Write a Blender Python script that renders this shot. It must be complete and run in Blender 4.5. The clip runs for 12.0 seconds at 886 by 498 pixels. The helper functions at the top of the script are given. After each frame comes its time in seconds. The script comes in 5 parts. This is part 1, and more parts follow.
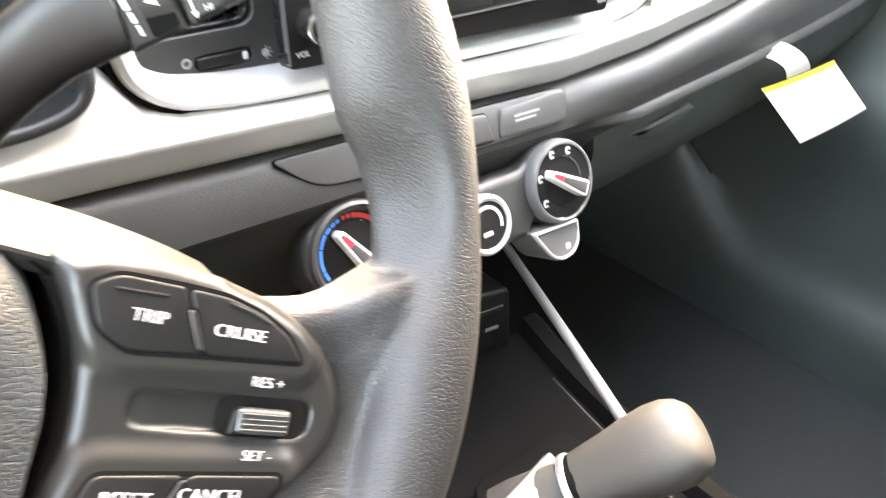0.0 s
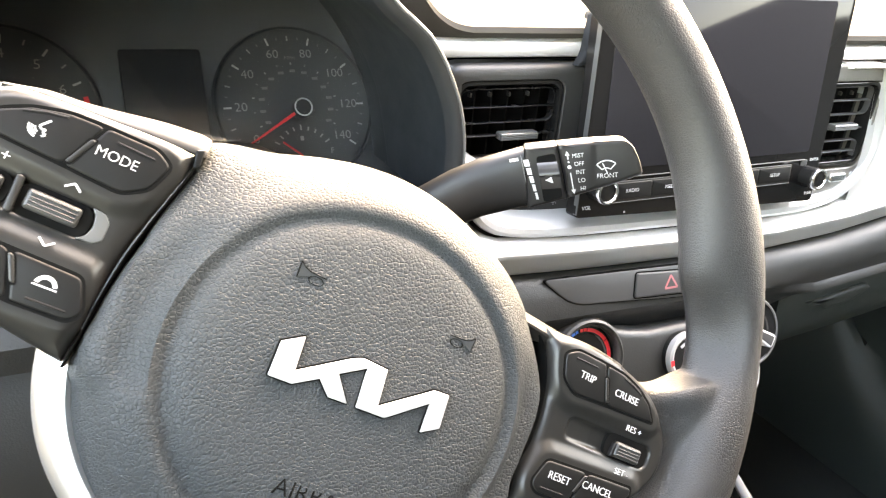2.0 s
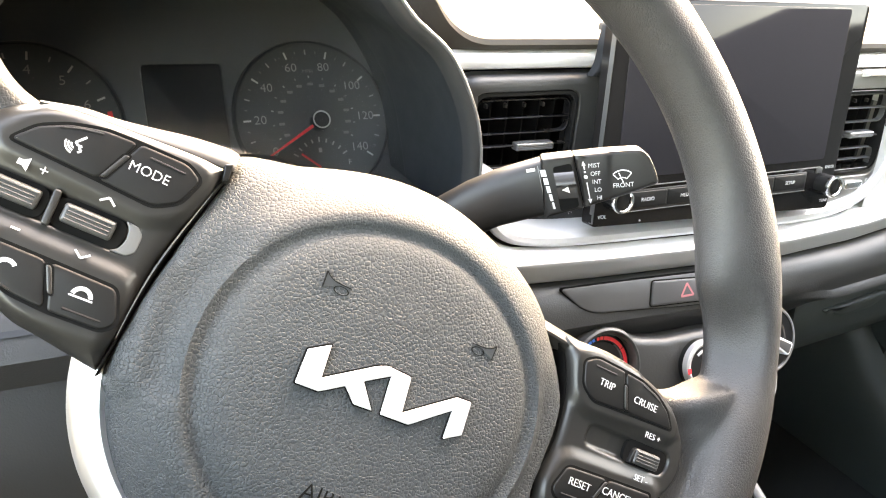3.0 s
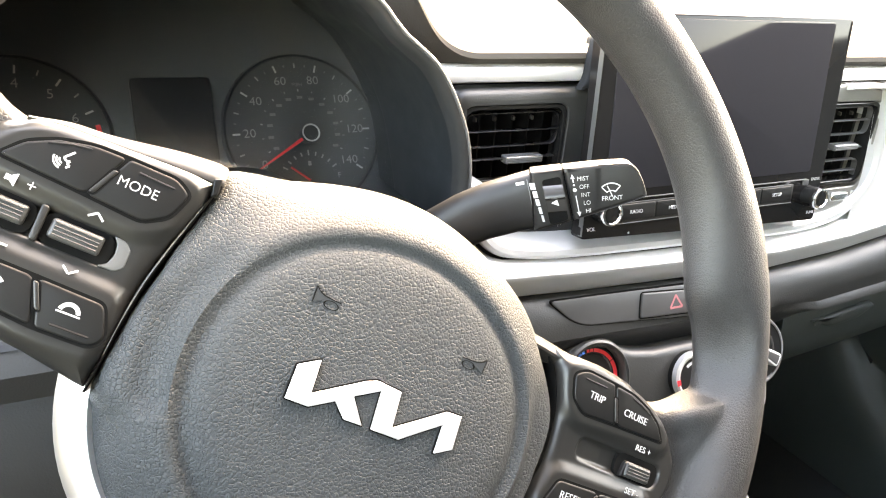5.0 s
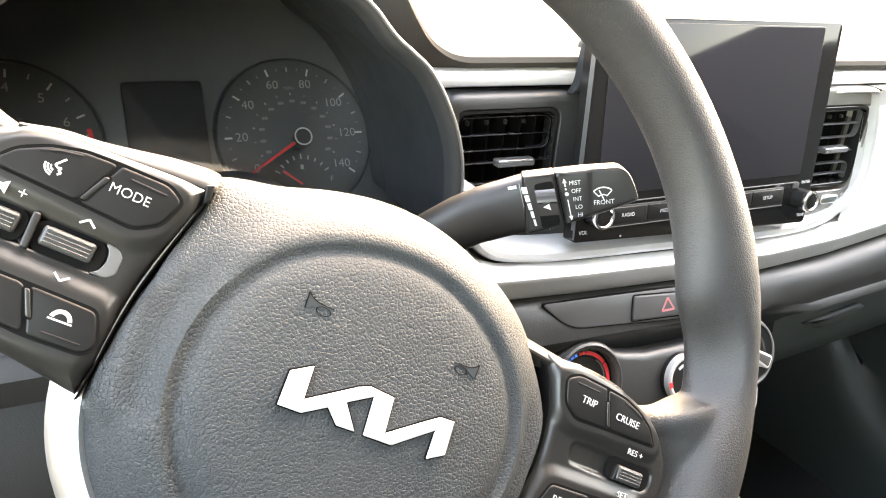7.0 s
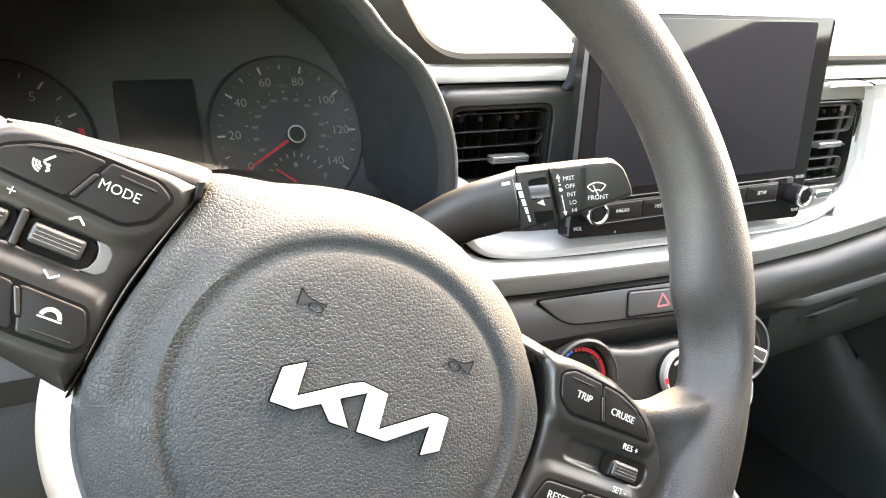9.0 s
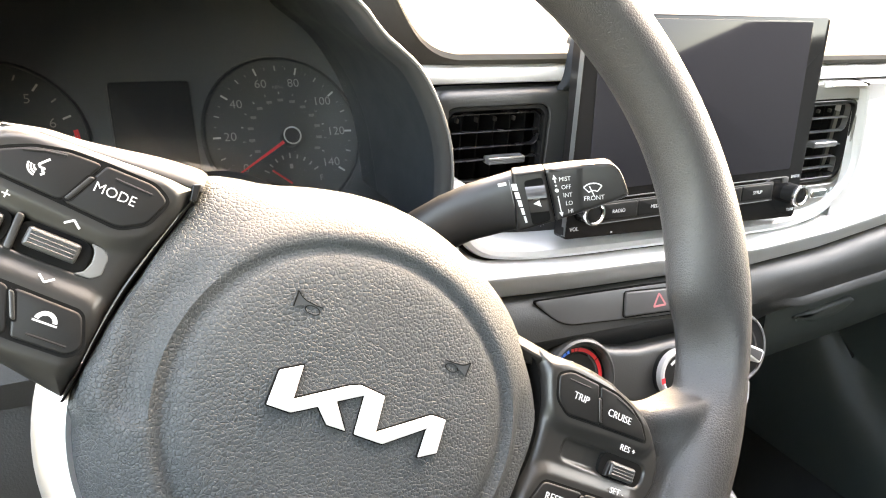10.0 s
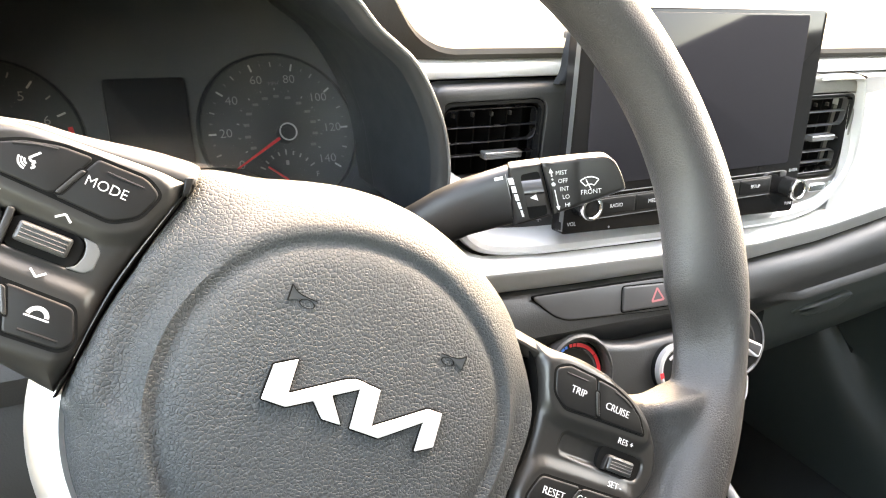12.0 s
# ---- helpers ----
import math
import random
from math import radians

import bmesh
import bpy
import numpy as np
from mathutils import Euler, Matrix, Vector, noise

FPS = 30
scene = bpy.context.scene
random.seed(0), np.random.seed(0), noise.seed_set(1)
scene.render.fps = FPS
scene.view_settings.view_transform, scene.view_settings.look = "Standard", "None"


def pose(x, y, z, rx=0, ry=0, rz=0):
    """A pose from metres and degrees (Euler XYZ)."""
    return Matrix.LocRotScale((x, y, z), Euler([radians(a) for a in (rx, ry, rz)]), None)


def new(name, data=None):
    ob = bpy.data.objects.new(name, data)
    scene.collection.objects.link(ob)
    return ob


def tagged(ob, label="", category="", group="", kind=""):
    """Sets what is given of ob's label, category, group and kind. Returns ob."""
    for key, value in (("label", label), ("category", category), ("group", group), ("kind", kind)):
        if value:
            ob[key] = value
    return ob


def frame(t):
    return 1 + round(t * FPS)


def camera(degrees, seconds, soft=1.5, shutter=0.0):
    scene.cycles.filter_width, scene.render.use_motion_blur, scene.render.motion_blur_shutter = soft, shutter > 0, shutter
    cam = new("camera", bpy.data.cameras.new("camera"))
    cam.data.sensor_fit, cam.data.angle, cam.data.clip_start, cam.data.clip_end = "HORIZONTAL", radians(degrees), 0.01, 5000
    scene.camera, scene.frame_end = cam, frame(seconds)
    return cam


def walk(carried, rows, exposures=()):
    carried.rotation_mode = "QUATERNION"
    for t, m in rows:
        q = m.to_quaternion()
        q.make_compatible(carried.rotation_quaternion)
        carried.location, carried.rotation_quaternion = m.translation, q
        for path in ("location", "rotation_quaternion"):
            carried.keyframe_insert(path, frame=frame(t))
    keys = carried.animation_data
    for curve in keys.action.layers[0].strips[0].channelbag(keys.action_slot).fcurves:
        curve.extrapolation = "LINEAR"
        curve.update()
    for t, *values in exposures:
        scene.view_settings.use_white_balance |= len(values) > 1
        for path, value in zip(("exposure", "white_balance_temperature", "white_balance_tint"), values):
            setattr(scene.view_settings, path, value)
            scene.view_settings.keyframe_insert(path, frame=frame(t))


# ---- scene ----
cam = camera(60.72, 12.0, soft=1.1, shutter=0.35)
PATH = [
    (0.0, 0.0635, -0.1384, 0.0809, 57.09, -0.36, -38.75),
    (0.5, 0.0114, -0.1463, 0.1055, 60.37, -2.51, -35.99),
    (1.0, -0.0245, -0.1575, 0.1182, 62.61, -4.30, -32.87),
    (1.5, -0.0567, -0.1743, 0.1343, 63.89, -5.18, -29.05),
    (2.0, -0.0768, -0.1841, 0.1430, 64.77, -5.09, -26.43),
    (2.5, -0.0808, -0.1869, 0.1433, 65.01, -4.45, -25.66),
    (3.0, -0.0817, -0.1872, 0.1453, 65.41, -4.36, -25.68),
    (3.5, -0.0819, -0.1870, 0.1459, 65.79, -4.48, -25.86),
    (5.5, -0.0818, -0.1869, 0.1463, 66.40, -4.47, -26.66),
    (6.0, -0.0820, -0.1867, 0.1467, 66.42, -4.48, -26.80),
    (6.5, -0.0819, -0.1867, 0.1472, 66.46, -4.60, -26.88),
    (7.0, -0.0818, -0.1870, 0.1476, 66.52, -4.64, -27.03),
    (9.0, -0.0805, -0.1870, 0.1461, 66.46, -4.39, -27.47),
    (9.5, -0.0806, -0.1866, 0.1464, 66.51, -4.33, -27.69),
    (10.0, -0.0804, -0.1865, 0.1465, 66.50, -4.31, -27.82),
    (10.5, -0.0801, -0.1861, 0.1459, 66.49, -4.25, -27.92),
    (11.0, -0.0797, -0.1857, 0.1449, 66.44, -4.10, -27.98),
    (11.5, -0.0791, -0.1858, 0.1440, 66.39, -4.02, -28.00),
    (12.0, -0.0788, -0.1864, 0.1442, 66.39, -4.02, -28.04),
]
EXPOSURE, KELVIN, TINT, SKY, SUN = 5.80, 10600.0, 12.0, 0.15, 0.31
walk(cam, [(t, pose(x, y, z, rx, ry, rz)) for t, x, y, z, rx, ry, rz in PATH], exposures=[(0.0, EXPOSURE + 0.7, KELVIN, TINT), (0.5, EXPOSURE + 0.3, KELVIN, TINT), (1.1, EXPOSURE, KELVIN, TINT), (12.0, EXPOSURE, KELVIN, TINT)])

# ---- light: bright sky, the sun ahead of the car and to its right ----
SUN_FROM = Vector((0.85, 0.74, 1.00)).normalized()
world = bpy.data.worlds.new("sky")
scene.world = world
world.use_nodes = True
wn = world.node_tree.nodes
sky = wn.new("ShaderNodeTexSky")
sky.sky_type = "NISHITA"
sky.sun_disc = False
sky.sun_elevation = math.asin(SUN_FROM.z)
sky.sun_rotation = math.atan2(SUN_FROM.x, SUN_FROM.y)
sky.dust_density = 3.0
wn["Background"].inputs["Strength"].default_value = SKY
world.node_tree.links.new(sky.outputs["Color"], wn["Background"].inputs["Color"])
sun_data = bpy.data.lights.new("sun", "SUN")
sun_data.energy, sun_data.angle, sun_data.color = SUN, radians(3.0), (1.0, 0.97, 0.93)
sun = new("sun", sun_data)
sun.rotation_mode = "QUATERNION"
sun.rotation_quaternion = SUN_FROM.to_track_quat("Z", "Y")

# ---- materials ----


def material(name, color, rough=0.5, metal=0.0, grain=None, spec=0.5, coat=0.0, mottle=0.0, mottle_scale=40.0, rough_var=0.0):
    """A principled surface; grain: (kind, cells per metre, bump strength, bump depth in metres)."""
    m = bpy.data.materials.new(name)
    m.use_nodes = True
    n, l = m.node_tree.nodes, m.node_tree.links
    b = n["Principled BSDF"]
    b.inputs["Base Color"].default_value = (*color, 1)
    b.inputs["Roughness"].default_value = rough
    b.inputs["Metallic"].default_value = metal
    b.inputs["Specular IOR Level"].default_value = spec
    b.inputs["Coat Weight"].default_value = coat
    tc = n.new("ShaderNodeTexCoord")
    if mottle or rough_var:
        nz = n.new("ShaderNodeTexNoise")
        nz.inputs["Scale"].default_value = mottle_scale
        nz.inputs["Detail"].default_value = 6
        nz.inputs["Roughness"].default_value = 0.65
        l.new(tc.outputs["Object"], nz.inputs["Vector"])
        if mottle:
            mx = n.new("ShaderNodeMix")
            mx.data_type = "RGBA"
            mx.inputs["A"].default_value = (*[c * (1 - mottle) for c in color], 1)
            mx.inputs["B"].default_value = (*[min(1, c * (1 + mottle)) for c in color], 1)
            l.new(nz.outputs["Fac"], mx.inputs["Factor"])
            l.new(mx.outputs["Result"], b.inputs["Base Color"])
        if rough_var:
            mr = n.new("ShaderNodeMapRange")
            mr.inputs["From Min"].default_value, mr.inputs["From Max"].default_value = 0.3, 0.7
            mr.inputs["To Min"].default_value, mr.inputs["To Max"].default_value = max(0.02, rough - rough_var), rough + rough_var
            l.new(nz.outputs["Fac"], mr.inputs["Value"])
            l.new(mr.outputs["Result"], b.inputs["Roughness"])
    if grain:
        kind, scale, strength, depth = grain
        bp = n.new("ShaderNodeBump")
        bp.inputs["Strength"].default_value = strength
        bp.inputs["Distance"].default_value = depth
        if kind == "leather":
            wob = n.new("ShaderNodeTexNoise")
            wob.inputs["Scale"].default_value = scale * 0.45
            wob.inputs["Detail"].default_value = 2
            l.new(tc.outputs["Object"], wob.inputs["Vector"])
            add = n.new("ShaderNodeVectorMath")
            add.operation = "MULTIPLY_ADD"
            add.inputs[1].default_value = (0.35 / scale,) * 3
            l.new(wob.outputs["Color"], add.inputs[0])
            l.new(tc.outputs["Object"], add.inputs[2])
            vor = n.new("ShaderNodeTexVoronoi")
            vor.feature = "F1"
            vor.inputs["Scale"].default_value = scale
            l.new(add.outputs["Vector"], vor.inputs["Vector"])
            # each cell is a low dome, with a crease where two meet
            ramp = n.new("ShaderNodeMath")
            ramp.operation = "POWER"
            ramp.inputs[1].default_value = 2.2
            l.new(vor.outputs["Distance"], ramp.inputs[0])
            dome = n.new("ShaderNodeMath")
            dome.operation = "MULTIPLY"
            dome.inputs[1].default_value = -0.6
            l.new(ramp.outputs["Value"], dome.inputs[0])
            edge = n.new("ShaderNodeTexVoronoi")
            edge.feature = "DISTANCE_TO_EDGE"
            edge.inputs["Scale"].default_value = scale
            l.new(add.outputs["Vector"], edge.inputs["Vector"])
            crease = n.new("ShaderNodeMapRange")
            crease.interpolation_type = "SMOOTHSTEP"
            crease.inputs["From Min"].default_value, crease.inputs["From Max"].default_value = 0.0, 0.17
            crease.inputs["To Min"].default_value, crease.inputs["To Max"].default_value = 0.0, 0.55
            l.new(edge.outputs["Distance"], crease.inputs["Value"])
            both = n.new("ShaderNodeMath")
            l.new(dome.outputs["Value"], both.inputs[0])
            l.new(crease.outputs["Result"], both.inputs[1])
            fine = n.new("ShaderNodeTexNoise")
            fine.inputs["Scale"].default_value = scale * 4
            l.new(tc.outputs["Object"], fine.inputs["Vector"])
            mix = n.new("ShaderNodeMath")
            mix.operation = "MULTIPLY_ADD"
            mix.inputs[1].default_value = 0.06
            l.new(fine.outputs["Fac"], mix.inputs[0])
            l.new(both.outputs["Value"], mix.inputs[2])
            l.new(mix.outputs["Value"], bp.inputs["Height"])
        else:
            fine = n.new("ShaderNodeTexNoise")
            fine.inputs["Scale"].default_value = scale
            fine.inputs["Detail"].default_value = 3
            l.new(tc.outputs["Object"], fine.inputs["Vector"])
            l.new(fine.outputs["Fac"], bp.inputs["Height"])
        l.new(bp.outputs["Normal"], b.inputs["Normal"])
    return m


PAD = material("grained_vinyl", (0.0312, 0.0352, 0.0378), 0.54, grain=("leather", 780, 1.0, 0.00028), spec=0.24, mottle=0.10, mottle_scale=25, rough_var=0.04)
MARK = material("smooth_pressed_vinyl", (0.0300, 0.0335, 0.0360), 0.50, spec=0.24, mottle=0.10, mottle_scale=25)
RIM = material("fine_grained_vinyl", (0.0205, 0.0205, 0.0212), 0.42, grain=("leather", 920, 1.0, 0.00013), spec=0.42, mottle=0.12, mottle_scale=30, rough_var=0.05)
SATIN = material("satin_dark_plastic", (0.0155, 0.0150, 0.0145), 0.36, spec=0.42, grain=("noise", 2600, 0.08, 0.0002), rough_var=0.03)
KEY = material("matte_key_plastic", (0.0078, 0.0078, 0.0080), 0.42, spec=0.24, grain=("noise", 3000, 0.10, 0.0002), rough_var=0.04)
# near-black for joints, and for shade painted into gaps and the storage well
GAP = material("gap_and_shade_black", (0.0035, 0.0035, 0.0035), 0.9, spec=0.1)
STALK = material("stalk_plastic", (0.010, 0.010, 0.0105), 0.42, spec=0.35, grain=("noise", 2400, 0.15, 0.0002), rough_var=0.05)
SOFT = material("soft_dash_plastic", (0.027, 0.0275, 0.027), 0.40, grain=("noise", 900, 0.35, 0.0005), mottle=0.1, mottle_scale=20, rough_var=0.05)
HOOD = material("black_dash_plastic", (0.037, 0.041, 0.046), 0.50, grain=("noise", 1100, 0.25, 0.0004), rough_var=0.05)
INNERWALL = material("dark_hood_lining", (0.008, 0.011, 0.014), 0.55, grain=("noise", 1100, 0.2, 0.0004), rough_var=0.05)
TRIMGREY = material("grey_hood_trim", (0.085, 0.085, 0.085), 0.38, grain=("noise", 1500, 0.1, 0.0002))
HOODLIP = material("dark_grey_hood_lip", (0.024, 0.025, 0.026), 0.36, grain=("noise", 1500, 0.1, 0.0002))
ROLLER = material("ribbed_key_plastic", (0.036, 0.036, 0.036), 0.36, grain=("noise", 1500, 0.1, 0.0002))
GLOVE = material("dark_glove_box_plastic", (0.026, 0.0325, 0.0305), 0.55, grain=("noise", 800, 0.3, 0.0005), mottle=0.15, mottle_scale=12, rough_var=0.06)
SILVER = material("satin_silver_paint", (0.55, 0.55, 0.545), 0.33, metal=0.40, mottle=0.03, mottle_scale=300, rough_var=0.03)
BRIGHT = material("satin_silver_metal", (0.62, 0.62, 0.62), 0.40, metal=0.9, mottle=0.03, mottle_scale=300, rough_var=0.03)
SLIDER = material("grey_slider_plastic", (0.10, 0.10, 0.10), 0.35, grain=("noise", 1500, 0.1, 0.0002))
# pale tone that puts sunlight into the far vent housing's colour
SUNLIT = material("sunlit_satin_plastic", (0.22, 0.21, 0.195), 0.34, metal=0.4, grain=("noise", 1800, 0.15, 0.0002), rough_var=0.04)
PANELGREY = material("satin_grey_plastic", (0.055, 0.055, 0.055), 0.34, grain=("noise", 2200, 0.1, 0.0002), rough_var=0.03)
WHITE = material("white_edge_paint", (0.72, 0.72, 0.71), 0.35)
EMBLEM = material("bright_silver_paint", (0.50, 0.49, 0.49), 0.30, metal=0.3, rough_var=0.03)
TOPPAD = material("dark_top_pad", (0.050, 0.047, 0.043), 0.85, spec=0.10, grain=("noise", 900, 0.4, 0.0005), rough_var=0.05)
KNOB = material("grained_grey_knob", (0.052, 0.050, 0.046), 0.45, grain=("leather", 1100, 1.0, 0.00008), spec=0.35, rough_var=0.05)
CHROME = material("satin_chrome", (0.80, 0.80, 0.80), 0.20, metal=1.0, rough_var=0.05)
GLOSS = material("gloss_black", (0.012, 0.012, 0.012), 0.07, spec=0.22, rough_var=0.02, mottle_scale=60)
SHROUD = material("matte_dark_shroud", (0.013, 0.0145, 0.0165), 0.8, spec=0.12, grain=("noise", 1100, 0.2, 0.0004))
VENT = material("black_vent_plastic", (0.007, 0.007, 0.0075), 0.27, spec=0.5, rough_var=0.03)
BORDER = material("gloss_black_screen_border", (0.010, 0.0095, 0.0095), 0.09, spec=0.12, rough_var=0.02, mottle_scale=60)
THUMB = material("polished_black_ring", (0.028, 0.028, 0.029), 0.24, spec=0.6, rough_var=0.03)
GLASS = material("dark_display_glass", (0.022, 0.021, 0.024), 0.06, spec=0.10)
DIALFACE = material("dial_face", (0.040, 0.044, 0.048), 0.50, mottle=0.12, mottle_scale=15)
# lighter than the dial face: haze and missing light put into this grey
HAZEPLATE = material("haze_lifted_backplate", (0.064, 0.072, 0.078), 0.55, mottle=0.10, mottle_scale=15)
LCD = material("switched_off_display", (0.013, 0.014, 0.016), 0.35)
LENS = material("clear_cluster_lens", (0.95, 0.95, 0.95), 0.03)
LENS.node_tree.nodes["Principled BSDF"].inputs["Transmission Weight"].default_value = 1.0
PRINT = material("white_print", (0.46, 0.46, 0.46), 0.5)
FAINT = material("grey_print", (0.27, 0.27, 0.27), 0.5)
DIM = material("dim_print", (0.15, 0.15, 0.15), 0.5)
RED = material("red_print", (0.75, 0.03, 0.04), 0.4)
BLUE = material("blue_print", (0.02, 0.20, 0.72), 0.4)
PINK = material("dull_red_print", (0.40, 0.13, 0.14), 0.5)
LAMPGREY = material("lamp_cover_grey", (0.22, 0.22, 0.22), 0.4)
PAPER = material("white_paper", (0.90, 0.90, 0.89), 0.7, mottle=0.04, mottle_scale=30)
YELLOW = material("yellow_print", (0.85, 0.80, 0.10), 0.6)
# DARKLOW and CARPET have the blue-green cast of shadows put into their colour
DARKLOW = material("dark_lower_plastic", (0.036, 0.045, 0.042), 0.50, grain=("noise", 800, 0.3, 0.0005), mottle=0.15, mottle_scale=12, rough_var=0.06)
CARPET = material("black_carpet", (0.014, 0.018, 0.018), 0.95, grain=("noise", 1200, 0.9, 0.002), mottle=0.3, mottle_scale=200)
# darker than a usual headliner, to dim what the screen mirrors
LINER = material("grey_headliner", (0.16, 0.16, 0.155), 0.9, grain=("noise", 900, 0.4, 0.0006), mottle=0.05)
ASPHALT = material("pale_concrete", (0.36, 0.355, 0.34), 0.9, grain=("noise", 60, 0.5, 0.01), mottle=0.3, mottle_scale=3)

# ---- mesh helpers: x to the right, z up, fronts face -y ----


def part(name, bm, mat, parent=None, label="", sharp=35):
    bmesh.ops.recalc_face_normals(bm, faces=bm.faces[:])
    me = bpy.data.meshes.new(name)
    bm.to_mesh(me)
    bm.free()
    me.materials.append(mat)
    me.shade_smooth()
    me.set_sharp_from_angle(angle=radians(sharp))
    ob = new(name, me)
    ob.parent = parent
    return tagged(ob, label) if label else ob


def empty(name, m, label, category, group="", kind=""):
    ob = new(name)
    ob.empty_display_size = 0.02
    ob.matrix_world = m
    return tagged(ob, label, category, group, kind)


def smooth_open(pts, n=6):
    """Catmull-Rom through points of any dimension."""
    p = [Vector(q) for q in pts]
    out = []
    for i in range(len(p) - 1):
        a, b, c, d = p[max(0, i - 1)], p[i], p[i + 1], p[min(len(p) - 1, i + 2)]
        for k in range(n):
            t = k / n
            out.append(0.5 * ((2 * b) + (c - a) * t + (2 * a - 5 * b + 4 * c - d) * t * t + (3 * b - a - 3 * c + d) * t ** 3))
    return out + [p[-1]]


def rounded(pts, r, n=4):
    """A closed 2D outline with rounded corners; r: one radius or one for each corner."""
    out, m = [], len(pts)
    for i, p in enumerate(pts):
        p, a, b = Vector(p), Vector(pts[i - 1]), Vector(pts[(i + 1) % m])
        rad = r[i] if isinstance(r, (list, tuple)) else r
        u, v = (a - p), (b - p)
        k = min(rad, u.length * 0.48, v.length * 0.48)
        if k < 1e-6:
            out.append(p)
            continue
        s, e = p + u.normalized() * k, p + v.normalized() * k
        for j in range(n + 1):
            t = j / n
            out.append(s * (1 - t) ** 2 + p * 2 * t * (1 - t) + e * t * t)
    return out


def rect(w, h, r=0.0, x=0.0, z=0.0, n=4):
    return rounded([(x - w / 2, z - h / 2), (x + w / 2, z - h / 2), (x + w / 2, z + h / 2), (x - w / 2, z + h / 2)], r, n)


def circle(r, x=0.0, z=0.0, n=48, squash=1.0):
    return [Vector((x + r * math.cos(2 * math.pi * k / n), z + r * squash * math.sin(2 * math.pi * k / n))) for k in range(n)]


def area2(loop):
    return sum(loop[i - 1].x * loop[i].y - loop[i].x * loop[i - 1].y for i in range(len(loop))) / 2


def inset(loop, dist):
    """A closed 2D outline moved inwards."""
    s = 1 if area2(loop) > 0 else -1
    out, m = [], len(loop)
    for i, p in enumerate(loop):
        d1, d2 = (p - loop[i - 1]), (loop[(i + 1) % m] - p)
        if d1.length < 1e-9:
            d1 = d2
        if d2.length < 1e-9:
            d2 = d1
        n1, n2 = Vector((-d1.y, d1.x)).normalized() * s, Vector((-d2.y, d2.x)).normalized() * s
        n = (n1 + n2)
        n = n1 if n.length < 1e-6 else n.normalized()
        out.append(p + n * (dist[i] if isinstance(dist, list) else dist) / max(0.5, n.dot(n1)))
    return out


def convex(loop):
    turns = [(loop[i - 1] - loop[i - 2]).cross(loop[i] - loop[i - 1]) for i in range(len(loop))]
    return min(turns) > -1e-12 or max(turns) < 1e-12


def ring(bm, loop, y):
    return [bm.verts.new((p.x, y, p.y)) for p in loop]


def bridge(bm, a, b, closed=True):
    m = len(a)
    for i in range(m if closed else m - 1):
        j = (i + 1) % m
        bm.faces.new((a[i], a[j], b[j], b[i]))


def plate(outer, y0, y1, bevel=0.0, holes=(), steps=3, back=True, bm=None, drop=0.0):
    """A slab with its front at y0 and its back at y1, a rounded front edge, and holes that go through it.
    bevel: one width, or a width for each point of the outline."""
    bm = bm or bmesh.new()
    outer = [Vector(p) for p in outer]
    back_ring = ring(bm, outer, y1)
    last = back_ring
    for k in range(steps + 1 if bevel else 1):
        a = math.pi / 2 * k / steps if bevel else 0
        width = [b * (1 - math.cos(a)) for b in bevel] if isinstance(bevel, list) else bevel * (1 - math.cos(a))
        r = ring(bm, inset(outer, width) if bevel and k else outer, y0 + (drop or bevel) * (1 - math.sin(a)) if bevel else y0)
        bridge(bm, last, r)
        last = r
    fronts, backs = [last], [back_ring]
    if isinstance(bevel, list):
        bevel = min(bevel)
    for h in holes:
        h = [Vector(p) for p in h]
        f, m, b = ring(bm, inset(h, -min(bevel * 0.3, 0.0006)), y0), ring(bm, h, y0 + min(max(bevel * 0.3, 0.0002), 0.0006)), ring(bm, h, y1)
        bridge(bm, f, m)
        bridge(bm, m, b)
        fronts.append(f)
        backs.append(b)
    for group in ([fronts, backs] if back else [fronts]):
        flat = [Vector((v.co.x, v.co.z)) for v in group[0]]
        if len(group) == 1 and convex(flat):
            bm.faces.new(group[0])
        else:
            edges = []
            for r in group:
                for i in range(len(r)):
                    e = bm.edges.get((r[i - 1], r[i])) or bm.edges.new((r[i - 1], r[i]))
                    edges.append(e)
            bmesh.ops.triangle_fill(bm, edges=edges, use_beauty=True)
    return bm


def loft(sections, closed=True, cap=True, loop=False, bm=None):
    """A skin over sections of equal length. closed: each section is a ring; loop: the last joins the first."""
    bm = bm or bmesh.new()
    rings = [[bm.verts.new(p) for p in s] for s in sections]
    for a, b in zip(rings, rings[1:] + ([rings[0]] if loop else [])):
        bridge(bm, a, b, closed)
    if cap and closed and not loop:
        bm.faces.new(rings[0])
        bm.faces.new(rings[-1][::-1])
    return bm


def turned(profile, n=48, x=0.0, z=0.0, squash=1.0, cap=True):
    """A body turned round the y axis; profile: (radius, y)."""
    return loft([[(x + r * math.cos(2 * math.pi * k / n), y, z + r * squash * math.sin(2 * math.pi * k / n)) for k in range(n)] for r, y in profile], cap=cap)


